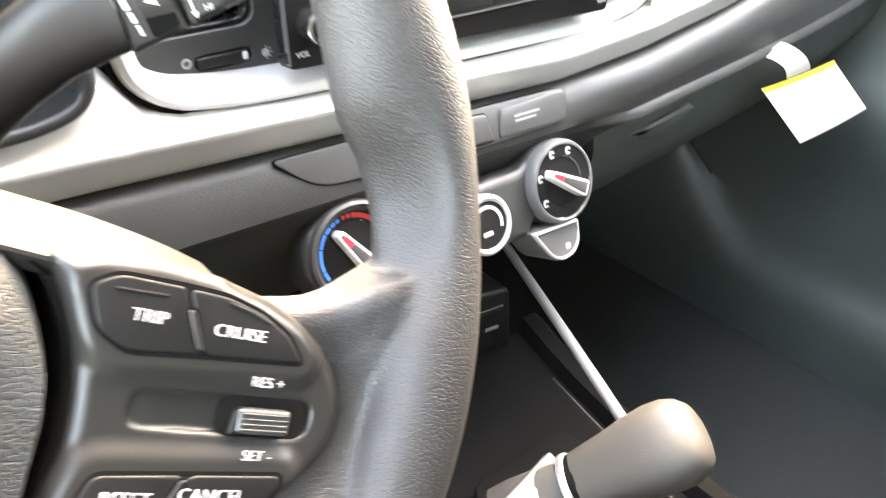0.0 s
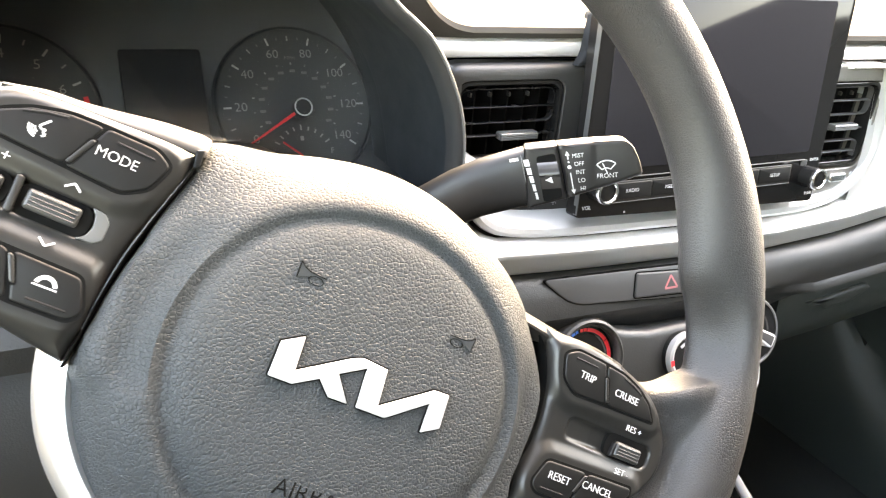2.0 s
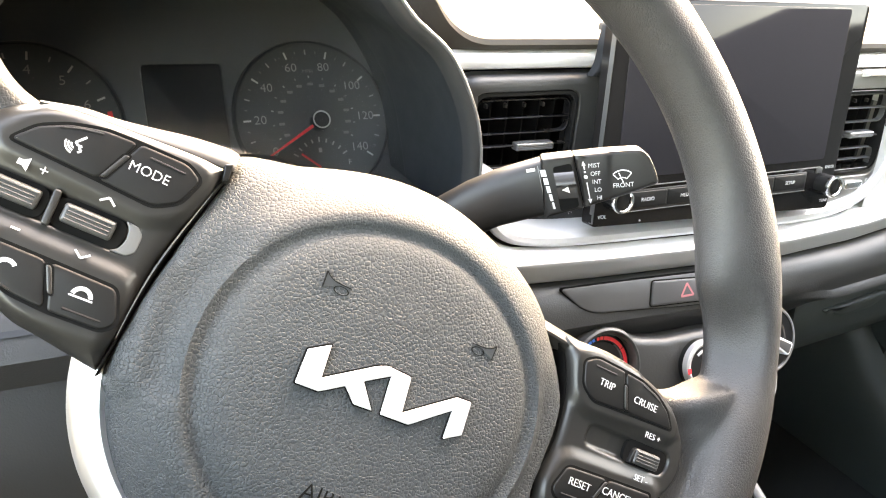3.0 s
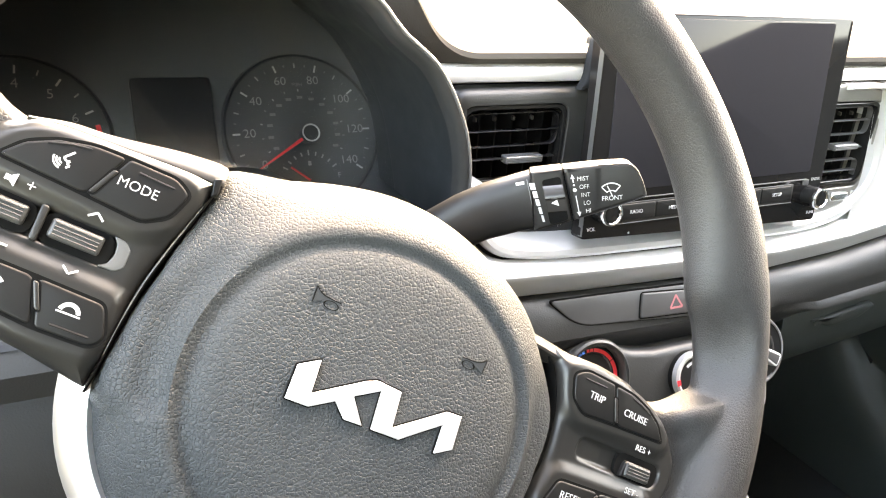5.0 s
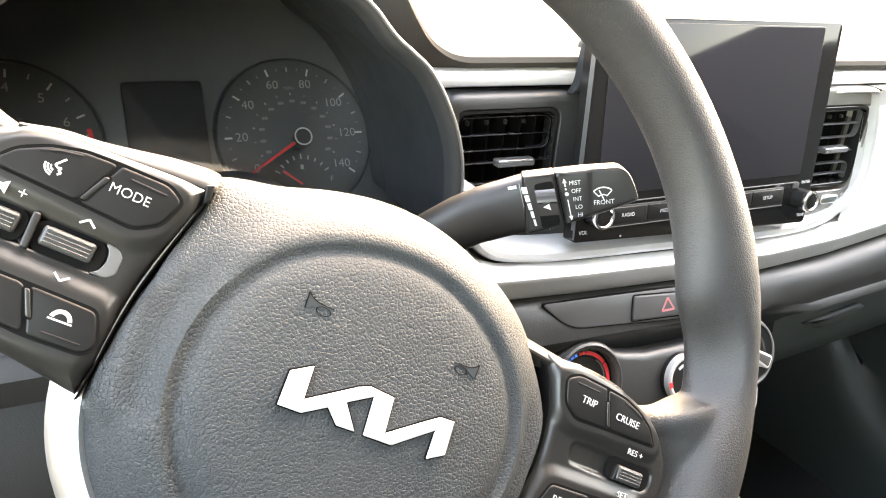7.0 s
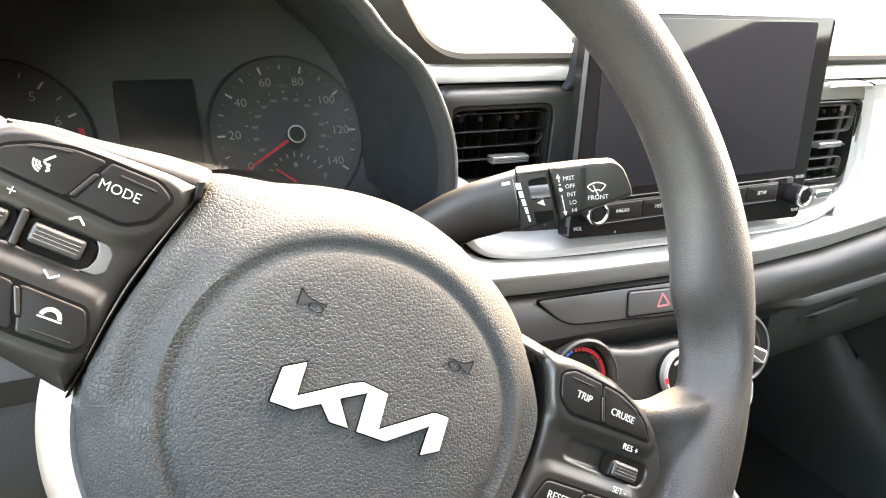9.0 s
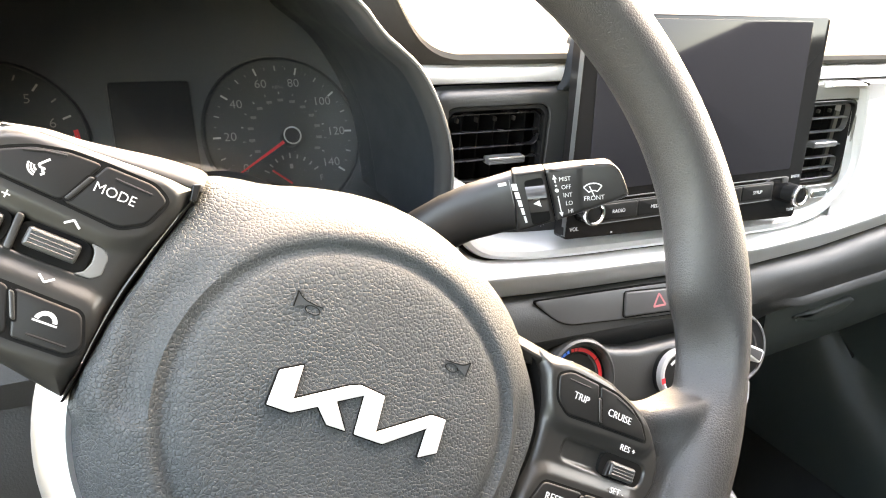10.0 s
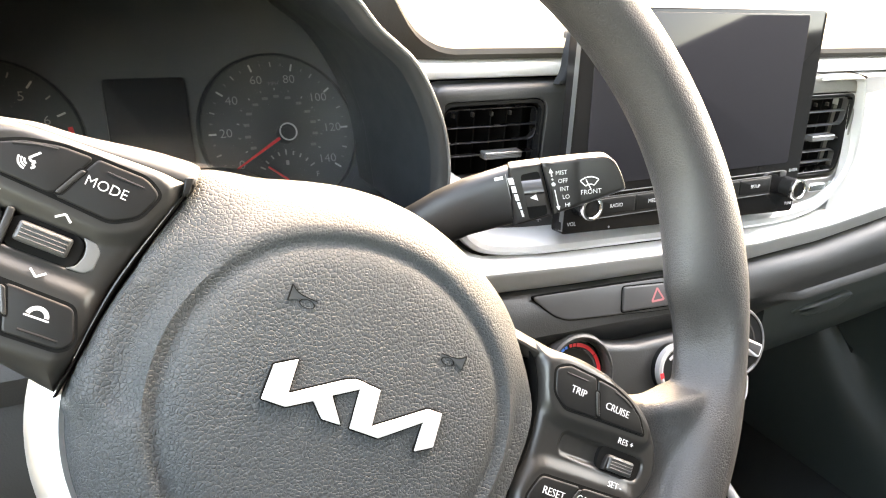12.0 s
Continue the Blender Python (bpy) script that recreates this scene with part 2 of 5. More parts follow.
def tube(path, r, n=10, cap=True, loop=False, flat=1.0):
    """A round bar along a 3D path; r: a radius or a function of the share of the way."""
    p = [Vector(q) for q in path]
    secs = []
    side = None
    for i, q in enumerate(p):
        d = (p[(i + 1) % len(p)] - p[i - 1]) if loop else (p[min(i + 1, len(p) - 1)] - p[max(i - 1, 0)])
        d.normalize()
        if side is None:
            side = d.orthogonal().normalized()
        side = (side - d * side.dot(d)).normalized()
        up = d.cross(side)
        rad = r(i / max(1, len(p) - 1)) if callable(r) else r
        secs.append([q + rad * (math.cos(2 * math.pi * k / n) * side + flat * math.sin(2 * math.pi * k / n) * up) for k in range(n)])
    return loft(secs, cap=cap, loop=loop)


def solid(bm, thick):
    """Gives an open skin a thickness."""
    bmesh.ops.recalc_face_normals(bm, faces=bm.faces[:])
    bmesh.ops.solidify(bm, geom=bm.faces[:], thickness=thick)
    return bm


def merge(bm, other):
    me = bpy.data.meshes.new("merge")
    other.to_mesh(me)
    other.free()
    bm.from_mesh(me)
    bpy.data.meshes.remove(me)
    return bm


def lettering(text, size, x, y, z, turn=0.0, wide=1.0, lean=0.0, thick=0.00012):
    """Letters in the xz plane that face -y, centred at x, z; size: the capital's height."""
    cu = bpy.data.curves.new("letters", "FONT")
    cu.body, cu.size, cu.align_x, cu.align_y, cu.extrude, cu.shear, cu.resolution_u = text, size / 0.69, "CENTER", "CENTER", thick, lean, 3
    cu.offset = -0.012 * size
    ob = new("letters", cu)
    me = bpy.data.meshes.new_from_object(ob.evaluated_get(bpy.context.evaluated_depsgraph_get()))
    bm = bmesh.new()
    bm.from_mesh(me)
    bpy.data.objects.remove(ob)
    bpy.data.curves.remove(cu)
    bpy.data.meshes.remove(me)
    bm.transform(Matrix.Translation((x, y, z)) @ Matrix.Rotation(radians(turn), 4, "Y") @ Matrix.Rotation(radians(90), 4, "X") @ Matrix.Diagonal((wide, 1, 1, 1)))
    return bm


def bar(x0, z0, x1, z1, w, y, thick=0.0002):
    """A flat printed bar from one point to another."""
    d = Vector((x1 - x0, z1 - z0)).normalized() * w / 2
    n = Vector((-d.y, d.x))
    return plate([Vector((x0, z0)) - n, Vector((x1, z1)) - n, Vector((x1, z1)) + n, Vector((x0, z0)) + n], y, y + thick)


def arc(x, z, r0, r1, a0, a1, y, thick=0.0002, n=24):
    """A printed ring sector; angles in degrees from +x, counter-clockwise."""
    ang = [radians(a0 + (a1 - a0) * k / n) for k in range(n + 1)]
    pts = [Vector((x + r1 * math.cos(a), z + r1 * math.sin(a))) for a in ang] + [Vector((x + r0 * math.cos(a), z + r0 * math.sin(a))) for a in ang[::-1]]
    bm = bmesh.new()
    m = n + 1
    f, b = ring(bm, pts, y), ring(bm, pts, y + thick)
    for i in range(n):
        bm.faces.new((f[i], f[i + 1], f[2 * m - 2 - i], f[2 * m - 1 - i]))
        bm.faces.new((b[i], b[2 * m - 1 - i], b[2 * m - 2 - i], b[i + 1]))
    bridge(bm, f, b)
    return bm


def extruded(profiles, thick=0.0):
    """A skin along x from (x, [(y, z), ...]) rows."""
    bm = loft([[(x, y, z) for y, z in prof] for x, prof in profiles], closed=False, cap=False)
    return solid(bm, thick) if thick else bm


def lerp_at(table, x):
    """Straight lines between the rows of a table of (x, value)."""
    return float(np.interp(x, [t[0] for t in table], [t[1] for t in table]))

# ---- the car's shell, closed round the cabin ----


def shell():
    ground = tagged(part("ground", plate(rect(400, 400), 0, 0.05), ASPHALT), "pale concrete ground under the car", "ground", kind="structure")
    ground.matrix_world = pose(0, 0, -0.98, -90)
    # floor pan
    floor = tagged(part("floor", plate(rect(1.5, 2.6, 0.05), 0, 0.03), CARPET), "black carpeted cabin floor", "floor", kind="structure")
    floor.matrix_world = pose(0.36, -0.55, -0.66, -90)
    # unseen ceiling that shuts out light from above
    tagged(part("ceiling", extruded([(x, [(y, 0.62 - 0.10 * ((x - 0.36) / 0.7) ** 2 - 0.05 * (y + 0.8) ** 2) for y in np.linspace(-1.8, -0.10, 9)]) for x in np.linspace(-0.44, 1.12, 13)], 0.03), LINER),
                  "unseen fabric headliner, kept dark to dim the screen reflection", "ceiling", kind="structure")
    # firewall, and an unseen rear bulkhead added to hold back light from behind
    wall = tagged(part("wall_front", plate(rect(1.5, 0.75, 0.03), 0, 0.02), HOOD), "black firewall behind the dashboard", "wall", kind="structure")
    wall.matrix_world = pose(0.36, 0.80, -0.41)
    rear = tagged(part("wall_rear", plate(rect(1.5, 1.24, 0.03), 0, 0.02), DARKLOW), "unseen dark rear bulkhead added to hold back light", "wall", kind="structure")
    rear.matrix_world = pose(0.36, -1.75, -0.08, 0, 0, 180)
    # door panels, the driver's window wound down
    prof = [(-0.02, 0.045), (0.0, 0.035), (0.01, 0.02), (0.0, -0.20), (0.05, -0.24), (0.06, -0.30), (0.03, -0.36), (0.022, -0.42), (0.022, -0.47), (0.025, -0.505), (0.032, -0.53), (0.041, -0.545), (0.050, -0.56), (0.056, -0.58), (0.060, -0.61), (0.062, -0.74)]
    for name, x, s in (("wall_east", 1.06, -1), ("wall_west", -0.40, 1)):
        rows = []
        for y in np.linspace(-1.75, 0.80, 60):
            rise = (0.16 * max(0.0, (y - 0.28) / 0.2) ** 2 if y < 0.5 else 0.2) if s < 0 else 0.0
            # behind the front door, out of view, the side is closed to the roof
            high = 0.60 * max(0.0, min(1.0, (-0.70 - y) / 0.12))
            # passenger sill raised out of view to block window light mirrored in the screen
            if s < 0:
                high = max(high, 0.165 * max(0.0, min(1.0, (0.15 - y) / 0.1)))
            rows.append([(x + s * dx, y, z + rise * math.exp(-((z + 0.54) / 0.07) ** 2) + (high if z > 0 else 0.0)) for dx, z in prof])
        tagged(part(name, solid(loft(rows, closed=False, cap=False), 0.02), DARKLOW, sharp=75), "dark plastic door panel with a moulded ledge", "door panel", kind="structure")
    tagged(part("pillar", tube([(-0.36, 0.80, 0.0), (-0.30, 0.35, 0.32), (-0.26, -0.10, 0.57)], 0.035, 12), LINER), "light grey windscreen pillar trim", "pillar", kind="structure")


# ---- steering wheel, turned a little to the right ----
WHEEL_POSE = Matrix.Rotation(radians(-24.98), 4, "X") @ Matrix.Rotation(radians(30.89), 4, "Y")
RIM_R, RIM_TUBE, RIM_Y, RIM_Z = 0.170, 0.0154, 0.022, 0.026


def mm(pts, flip=1):
    return [Vector((flip * x / 1000, z / 1000)) for x, z in pts]


def rim_mesh():
    """The grip: a round bar in a ring, thicker above the thumb rests and thinner at them."""
    secs = []
    n, m = 240, 32
    for i in range(n):
        a = 2 * math.pi * i / n
        deg = math.degrees(a) % 360
        fold = deg if deg <= 90 else (180 - deg if deg <= 270 else deg - 360)
        swell = 0.0008 * math.exp(-((fold - 34) / 13) ** 2) - 0.0004 * math.exp(-((fold - 15) / 6) ** 2) + 0.0010 * math.exp(-((fold + 4) / 14) ** 2)
        inner = lerp_at([(10, 0.0), (15, 0.0004), (18.4, 0.0014), (21.8, 0.0030), (24.5, 0.0058), (27, 0.0074), (29, 0.0073), (31, 0.0064), (37, 0.0035), (44, 0.0008), (52, 0.0)], fold)
        scoop = 0.0074 * math.exp(-((fold - 17) / 8) ** 2)
        r = RIM_TUBE + swell
        c, s = math.cos(a), math.sin(a)
        sec = []
        for k in range(m):
            b = 2 * math.pi * k / m
            out = r * math.cos(b)
            if out < 0:
                out -= inner * (math.cos(b) ** 2)
            dent = scoop * max(0.0, math.cos(b - radians(214))) ** 3
            out += dent * 0.7
            rad = RIM_R + out
            sec.append((rad * c, RIM_Y + r * 1.08 * math.sin(b) + dent, RIM_Z + rad * s))
        secs.append(sec)
    return loft(secs, loop=True)


def spoke_mesh(side):
    """The grained web between key panel and grip: hollow beside the panel, rising to the grip."""
    edge = [Vector(p) / 1000 for p in BEZEL_RIGHT]
    rows = [(0.112, 0.0400, -0.010), (0.120, 0.0412, -0.012), (0.128, 0.0424, -0.015), (0.134, 0.0436, -0.018), (0.139, 0.0458, -0.022), (0.143, 0.0485, -0.027), (0.147, 0.0520, -0.033), (0.152, 0.0560, -0.040), (0.158, 0.0590, -0.048), (0.168, 0.0610, -0.056)]
    secs = []
    for u, top, bot in rows:
        front, back = [], []
        for k in range(23):
            z = bot + (top - bot) * k / 22
            y = lerp_at([(0.0, 0.0206), (0.004, 0.0202), (0.008, 0.0188), (0.0125, 0.0160), (0.017, 0.0135), (0.022, 0.0125), (0.03, 0.0125)], gap_to(edge, u, z))
            round_off = max(0.0, 1 - min(z - bot, top - z) / 0.007)
            front.append((side * u, y + (0.0300 - y) * (1 - math.sqrt(max(0.0, 1 - round_off ** 2))), z))
            back.append((side * u, 0.0385 - 0.006 * round_off ** 2, z))
        secs.append(front + back[::-1])
    return loft(secs)


def gap_to(loop, x, z):
    """How far a point lies outside a closed outline; 0 within it."""
    p, inside, best = Vector((x, z)), False, 1e9
    for a, b in zip(loop, loop[1:] + loop[:1]):
        if (a.y > z) != (b.y > z) and x < a.x + (b.x - a.x) * (z - a.y) / (b.y - a.y):
            inside = not inside
        t = max(0.0, min(1.0, (p - a).dot(b - a) / max(1e-12, (b - a).length_squared)))
        best = min(best, (a + (b - a) * t - p).length)
    return 0.0 if inside else best


def moulded(name, bm, voxel, rounds, mat, parent, label=""):
    """Bodies that run into one another, moulded as one skin with soft fillets."""
    ob = part(name, bm, mat, parent, label)
    rm = ob.modifiers.new("skin", "REMESH")
    rm.mode, rm.voxel_size, rm.use_smooth_shade = "VOXEL", voxel, True
    sm = ob.modifiers.new("fillet", "SMOOTH")
    sm.factor, sm.iterations = 0.5, rounds
    me = bpy.data.meshes.new_from_object(ob.evaluated_get(bpy.context.evaluated_depsgraph_get()))
    ob.modifiers.clear()
    ob.data = me
    me.shade_smooth()
    return ob


def pad_radius(a):
    """The airbag cover's outline by angle."""
    crown = math.exp(-((math.degrees(a) % 360 - 84) / 46) ** 4)
    return 0.0775 + 0.0020 * math.cos(2 * a) + 0.0005 * math.sin(a) - 0.0031 * crown


def pad_mesh():
    prof = [(0.90, 0.062), (1.01, 0.052), (1.062, 0.042), (1.072, 0.034), (1.055, 0.0265), (1.02, 0.0200), (0.975, 0.0150), (0.925, 0.0110), (0.875, 0.0078), (0.825, 0.0055), (0.790, 0.0046), (0.770, 0.0052), (0.750, 0.0061), (0.730, 0.0060), (0.708, 0.0046), (0.68, 0.0032), (0.62, 0.0021), (0.50, 0.0012), (0.35, 0.0006), (0.2, 0.0002), (0.06, 0.0)]
    flat = {1.055: 0.0220, 1.02: 0.0150, 0.975: 0.0114, 0.925: 0.0106, 0.875: 0.0114, 0.825: 0.0084}
    n = 128
    rings = []
    for f, y in prof:
        row = []
        for k in range(n):
            a = 2 * math.pi * k / n
            fold = math.degrees(math.acos(abs(math.cos(a)))) if math.sin(a) > 0 else 90 - abs(90 - math.degrees(math.acos(abs(math.cos(a)))))
            # towards the spokes the shoulder runs out flat, and at their upper corners it reaches further
            wing = max(0.0, min(1.0, (36 - fold) / 24)) if math.sin(a) > -0.30 else 0.0
            wing = wing * wing * (3 - 2 * wing)
            yy = y + (flat.get(f, y) - y) * wing
            r = f * pad_radius(a)
            if f > 0.93:
                if math.sin(a) > 0:
                    reach = 0.0085 * math.exp(-((fold - 38) / 10) ** 2) if math.cos(a) < 0 else 0.0012 * math.exp(-((fold - 50) / 13) ** 2)
                    r += reach * min(1.0, (f - 0.93) / 0.11)
                side = fold if math.sin(a) >= 0 else -fold
                edge = lerp_at([(-40, 0.200), (-25, 0.092), (-13.6, 0.0825), (-4.5, 0.0795), (5.2, 0.0786), (13.6, 0.0784), (24.7, 0.0810), (31, 0.0835), (33.6, 0.0850), (36.5, 0.100), (50, 0.200)] if math.cos(a) < 0 else [(-40, 0.200), (-25, 0.092), (-19.6, 0.0827), (-7.4, 0.0746), (2.6, 0.0751), (9, 0.0764), (17.2, 0.0778), (25, 0.0784), (33, 0.0790), (39.4, 0.0792), (43, 0.0798), (48, 0.0825), (55, 0.200)], side)
                r = min(r, edge - 0.0012 * max(0.0, 1.03 - f) / 0.1)
            row.append((r * math.cos(a), yy, r * math.sin(a) - 0.004 * f))
        rings.append(row)
    return loft(rings)


BEZEL_LEFT = [(72.6, 46.6), (78, 46.3), (90.2, 45.2), (102.6, 44.0), (116, 42.8), (125, 41.6), (131.5, 38.6), (136.5, 34.4), (141, 28), (144.5, 20.5), (145.5, 11), (142, 2), (134.5, -5), (122, -13.8), (110, -20.2), (101.7, -22), (93.1, -23.8), (82.2, -25.9), (81.4, -16.4), (81.0, -5.5), (79.9, 7.7), (77.9, 18.9), (75.4, 29.7), (73.0, 40.6)]
BEZEL_RIGHT = [(69.5, 45.4), (78, 45.6), (92, 46.2), (105, 45.0), (113, 43.3), (121, 41.0), (132, 35.8), (140, 28.6), (144.5, 20.5), (145.5, 11), (142, 2), (134.5, -5), (122, -13.8), (110, -20.5), (97, -25.5), (81, -28.8), (77.6, -10), (79.6, 3), (79.4, 15), (77.6, 25), (75, 32), (71.4, 39.0), (68.8, 42.6)]
TOP_IN = [(78.5, 38.6), (84, 41.7), (98.3, 41.2), (104.4, 26.4), (88, 25.6), (81.5, 29.8)]
TOP_OUT = [(99.1, 41.1), (109, 40.4), (118, 37.6), (125, 33.4), (130, 27.2), (105.2, 26.4)]
LOW_IN = [(87, -1.2), (106.4, -0.6), (101.6, -13.8), (86, -13.8), (83, -10.5)]
LOW_OUT = [(107.4, -0.6), (129.5, -0.2), (130, -3), (127, -6.5), (113, -12.6), (102.6, -13.8)]


TOP_KEYS = [(77.6, 39), (83.5, 42.4), (98.7, 42), (109, 41.2), (118.3, 38.3), (125.6, 34), (131, 26.6), (104.8, 25.7), (88, 24.8), (80.8, 29.4)]
LOW_KEYS = [(86.6, -0.4), (107, 0.1), (130.2, 0.6), (131, -3.2), (127.6, -7.2), (113, -13.4), (102, -14.6), (85.6, -14.6), (82.2, -10.8)]
FACE, VALLEY, HOLLOW, KEY_FRONT = 0.0125, 0.0021, 0.0021, 0.0119


def smoothstep(t):
    t = np.clip(t, 0.0, 1.0)
    return t * t * (3 - 2 * t)


def outline_gap(loop, X, Z):
    """Distances of many points to a closed outline, and which of them lie inside it."""
    best, inside = np.full(X.shape, 1e9), np.zeros(X.shape, bool)
    for a, b in zip(loop, loop[1:] + loop[:1]):
        dx, dz = b.x - a.x, b.y - a.y
        t = np.clip(((X - a.x) * dx + (Z - a.y) * dz) / max(1e-14, dx * dx + dz * dz), 0, 1)
        best = np.minimum(best, np.hypot(a.x + t * dx - X, a.y + t * dz - Z))
        if a.y != b.y:
            inside ^= ((a.y > Z) != (b.y > Z)) & (X < a.x + dx * (Z - a.y) / dz)
    return best, inside


def panel_level(X, Z, side):
    """The panel's skin, on the right spoke's coordinates: raised round the keys, lower between them, hollow at the thumb switches."""
    X, Z = np.asarray(X, float), np.asarray(Z, float)
    near = np.full(X.shape, 1e9)
    for keys in (TOP_KEYS, LOW_KEYS):
        d, inside = outline_gap(rounded(mm(keys), 0.0026), X, Z)
        near = np.minimum(near, np.where(inside, 0.0, d))
    y = FACE + VALLEY * smoothstep((near - 0.0018) / 0.0058)
    slot = rect(0.0455, 0.0104, 0.0046, 0.1140, 0.0131) if side > 0 else rect(0.0480, 0.0108, 0.0050, 0.1110, 0.0136)
    d, inside = outline_gap(slot, X, Z)
    deep = np.clip((X - 0.085) / 0.020, 0.55, 1.0) if side > 0 else 1.0
    return y + HOLLOW * deep * np.where(inside, smoothstep(d / 0.0017), 0.0)


def panel_skin(outline, drops, side, back):
    """A curved skin over a closed outline, rolled down at its edges by each corner's own drop."""
    n, m = 170, 130
    inner_at = 17 if side < 0 else 15
    outer = smooth_open(outline[:inner_at + 1], 14)
    inner = smooth_open([outline[0], *outline[inner_at:][::-1]], 14)

    def along(path, count):
        cum = [0.0]
        for a, b in zip(path, path[1:]):
            cum.append(cum[-1] + (b - a).length)
        at = np.linspace(0, cum[-1], count)
        return np.interp(at, cum, [p.x for p in path]), np.interp(at, cum, [p.y for p in path])
    ox, oz = along(outer, n)
    ix, iz = along(inner, n)
    u = np.linspace(0, 1, m) ** 0.85
    X, Z = ix[:, None] * (1 - u) + ox[:, None] * u, iz[:, None] * (1 - u) + oz[:, None] * u
    Y = panel_level(X, Z, side)
    loop = [Vector(p) for p in zip(ox, oz)] + [Vector(p) for p in zip(ix[1:-1][::-1], iz[1:-1][::-1])]
    corner = np.array([[p.x, p.y] for p in outline])
    far = np.hypot(X[..., None] - corner[:, 0], Z[..., None] - corner[:, 1]) + 1e-5
    weight = far ** -3.0
    drop, width = [(weight * np.array([d[i] for d in drops])).sum(-1) / weight.sum(-1) for i in (0, 1)]
    gap, _ = outline_gap(loop, X, Z)
    roll = 1 - np.clip(gap / width, 0, 1)
    Y = Y + drop * (1 - np.sqrt(np.clip(1 - roll ** 2, 0, 1)))
    bm = bmesh.new()
    grid = [[bm.verts.new((side * X[i, j], Y[i, j], Z[i, j])) for j in range(m)] for i in range(n)]
    for i in range(n - 1):
        for j in range(m - 1):
            bm.faces.new((grid[i][j], grid[i][j + 1], grid[i + 1][j + 1], grid[i + 1][j]))
    rim = grid[0] + [g[-1] for g in grid[1:-1]] + grid[-1][::-1] + [g[0] for g in grid[-2:0:-1]]
    low = [bm.verts.new((v.co.x, max(back, v.co.y + 0.001), v.co.z)) for v in rim]
    bridge(bm, rim, low)
    bmesh.ops.remove_doubles(bm, verts=bm.verts[:], dist=0.00002)
    return bm


def key_panel(wheel, side):
    """One spoke's satin panel with its keys. side: 1 right, -1 left."""
    R = lambda pts, r: rounded(mm(pts, side), [v / 1000 for v in r] if isinstance(r, list) else r / 1000)
    outline = mm(BEZEL_RIGHT if side > 0 else BEZEL_LEFT)
    if side > 0:
        drops = [(0.0045, 0.0050)] * 4 + [(0.0072, 0.0050)] * 11 + [(0.0050, 0.0050)] * (len(outline) - 15)
    else:
        drops = [(0.0036, 0.0046)] * 6 + [(0.0072, 0.0050)] * 11 + [(0.0050, 0.0060)] * (len(outline) - 17)
    bezel = part("spoke_panel", panel_skin(outline, drops, side, 0.030), SATIN, wheel, "satin dark plastic spoke panel", sharp=60)
    # above the panel a smooth shoulder runs back under the airbag cover
    if side > 0:
        line = smooth_open([Vector((x / 1000, z / 1000)) for x, z in ((40, 51.0), (48, 49.2), (56, 47.9), (64, 47.2), (71, 46.6), (78, 46.0), (86, 45.0), (98, 43.0), (108, 40.8), (116, 38.6))], 4)
        secs = []
        for p in line:
            low = 0.0050 - 0.0025 * max(0.0, min(1.0, (p.x - 0.080) / 0.012))
            secs.append([(p.x, y, p.y + z) for z, y in ((-0.0080, 0.0300), (-0.0080, 0.0190), (-low - 0.0005, 0.0165), (-low, 0.0160), (-low * 0.8, 0.0160), (-low * 0.4, 0.0176), (-0.0004, 0.0210), (0.0004, 0.0225), (0.0022, 0.0320), (0.0058, 0.0480), (0.0092, 0.0640), (-0.0080, 0.0640))])
    else:
        table = ((-128, 40.6, 1.6), (-118, 42.4, 3.6), (-108, 43.3, 4.3), (-100, 44.0, 5.4), (-86.5, 45.3, 7.6), (-78, 46.0, 8.4), (-73.5, 46.4, 8.6), (-70.5, 46.4, 8.4))
        secs = []
        for x, z, h in smooth_open([Vector(v) / 1000 for v in table], 4):
            secs.append([(x, y, z + h * k + o) for k, o, y in ((0, -0.006, 0.036), (0, -0.004, 0.0185), (0, -0.0008, 0.0168), (0.0, 0.0, 0.0163), (0.2, 0.0, 0.0166), (0.5, 0.0, 0.0182), (0.78, 0.0, 0.0214), (0.93, 0.0, 0.0250), (1.0, 0.0, 0.0300), (1.0, 0.0004, 0.0440), (0, -0.004, 0.0440))])
    part("panel_shoulder", loft(secs), SATIN, bezel)
    # a black ribbon paints the shade in the gap between panel and airbag cover
    gap_line = ((70.6, 47.5), (72.2, 40), (74.6, 29.7), (77.0, 18.9), (79.0, 7.7), (80.2, -5.5), (80.6, -16.4), (81.6, -27.0)) if side < 0 else ((66.6, 41.2), (70.6, 38.0), (74.6, 31), (77.2, 24), (79.0, 14), (79.2, 3), (77.2, -10), (80.5, -28.4))
    side_line = smooth_open([Vector((side * x / 1000, z / 1000)) for x, z in gap_line], 5)
    part("gap_and_shade_black", solid(loft([[(p.x - side * o, y, p.y) for o, y in ((-0.0006, 0.0165), (0.0000, 0.0190), (0.0008, 0.0245), (0.0060, 0.0300), (0.0060, 0.0360))] for p in side_line], closed=False, cap=False), 0.0003), GAP, bezel)
    # dark seats of the key pairs, and the keys
    for keys in (TOP_KEYS, LOW_KEYS):
        part("key_seat", plate(inset(R(keys, 2.6), -0.00015), FACE - 0.00012, FACE + 0.0024), GAP, bezel)
    keys = ((TOP_IN, "trip_key" if side > 0 else "mode_key", 1), (TOP_OUT, "cruise_key" if side > 0 else "voice_key", 1), (LOW_IN, "reset_key" if side > 0 else "hang_up_key", 0), (LOW_OUT, "cancel_key" if side > 0 else "call_key", 0))
    made = {}
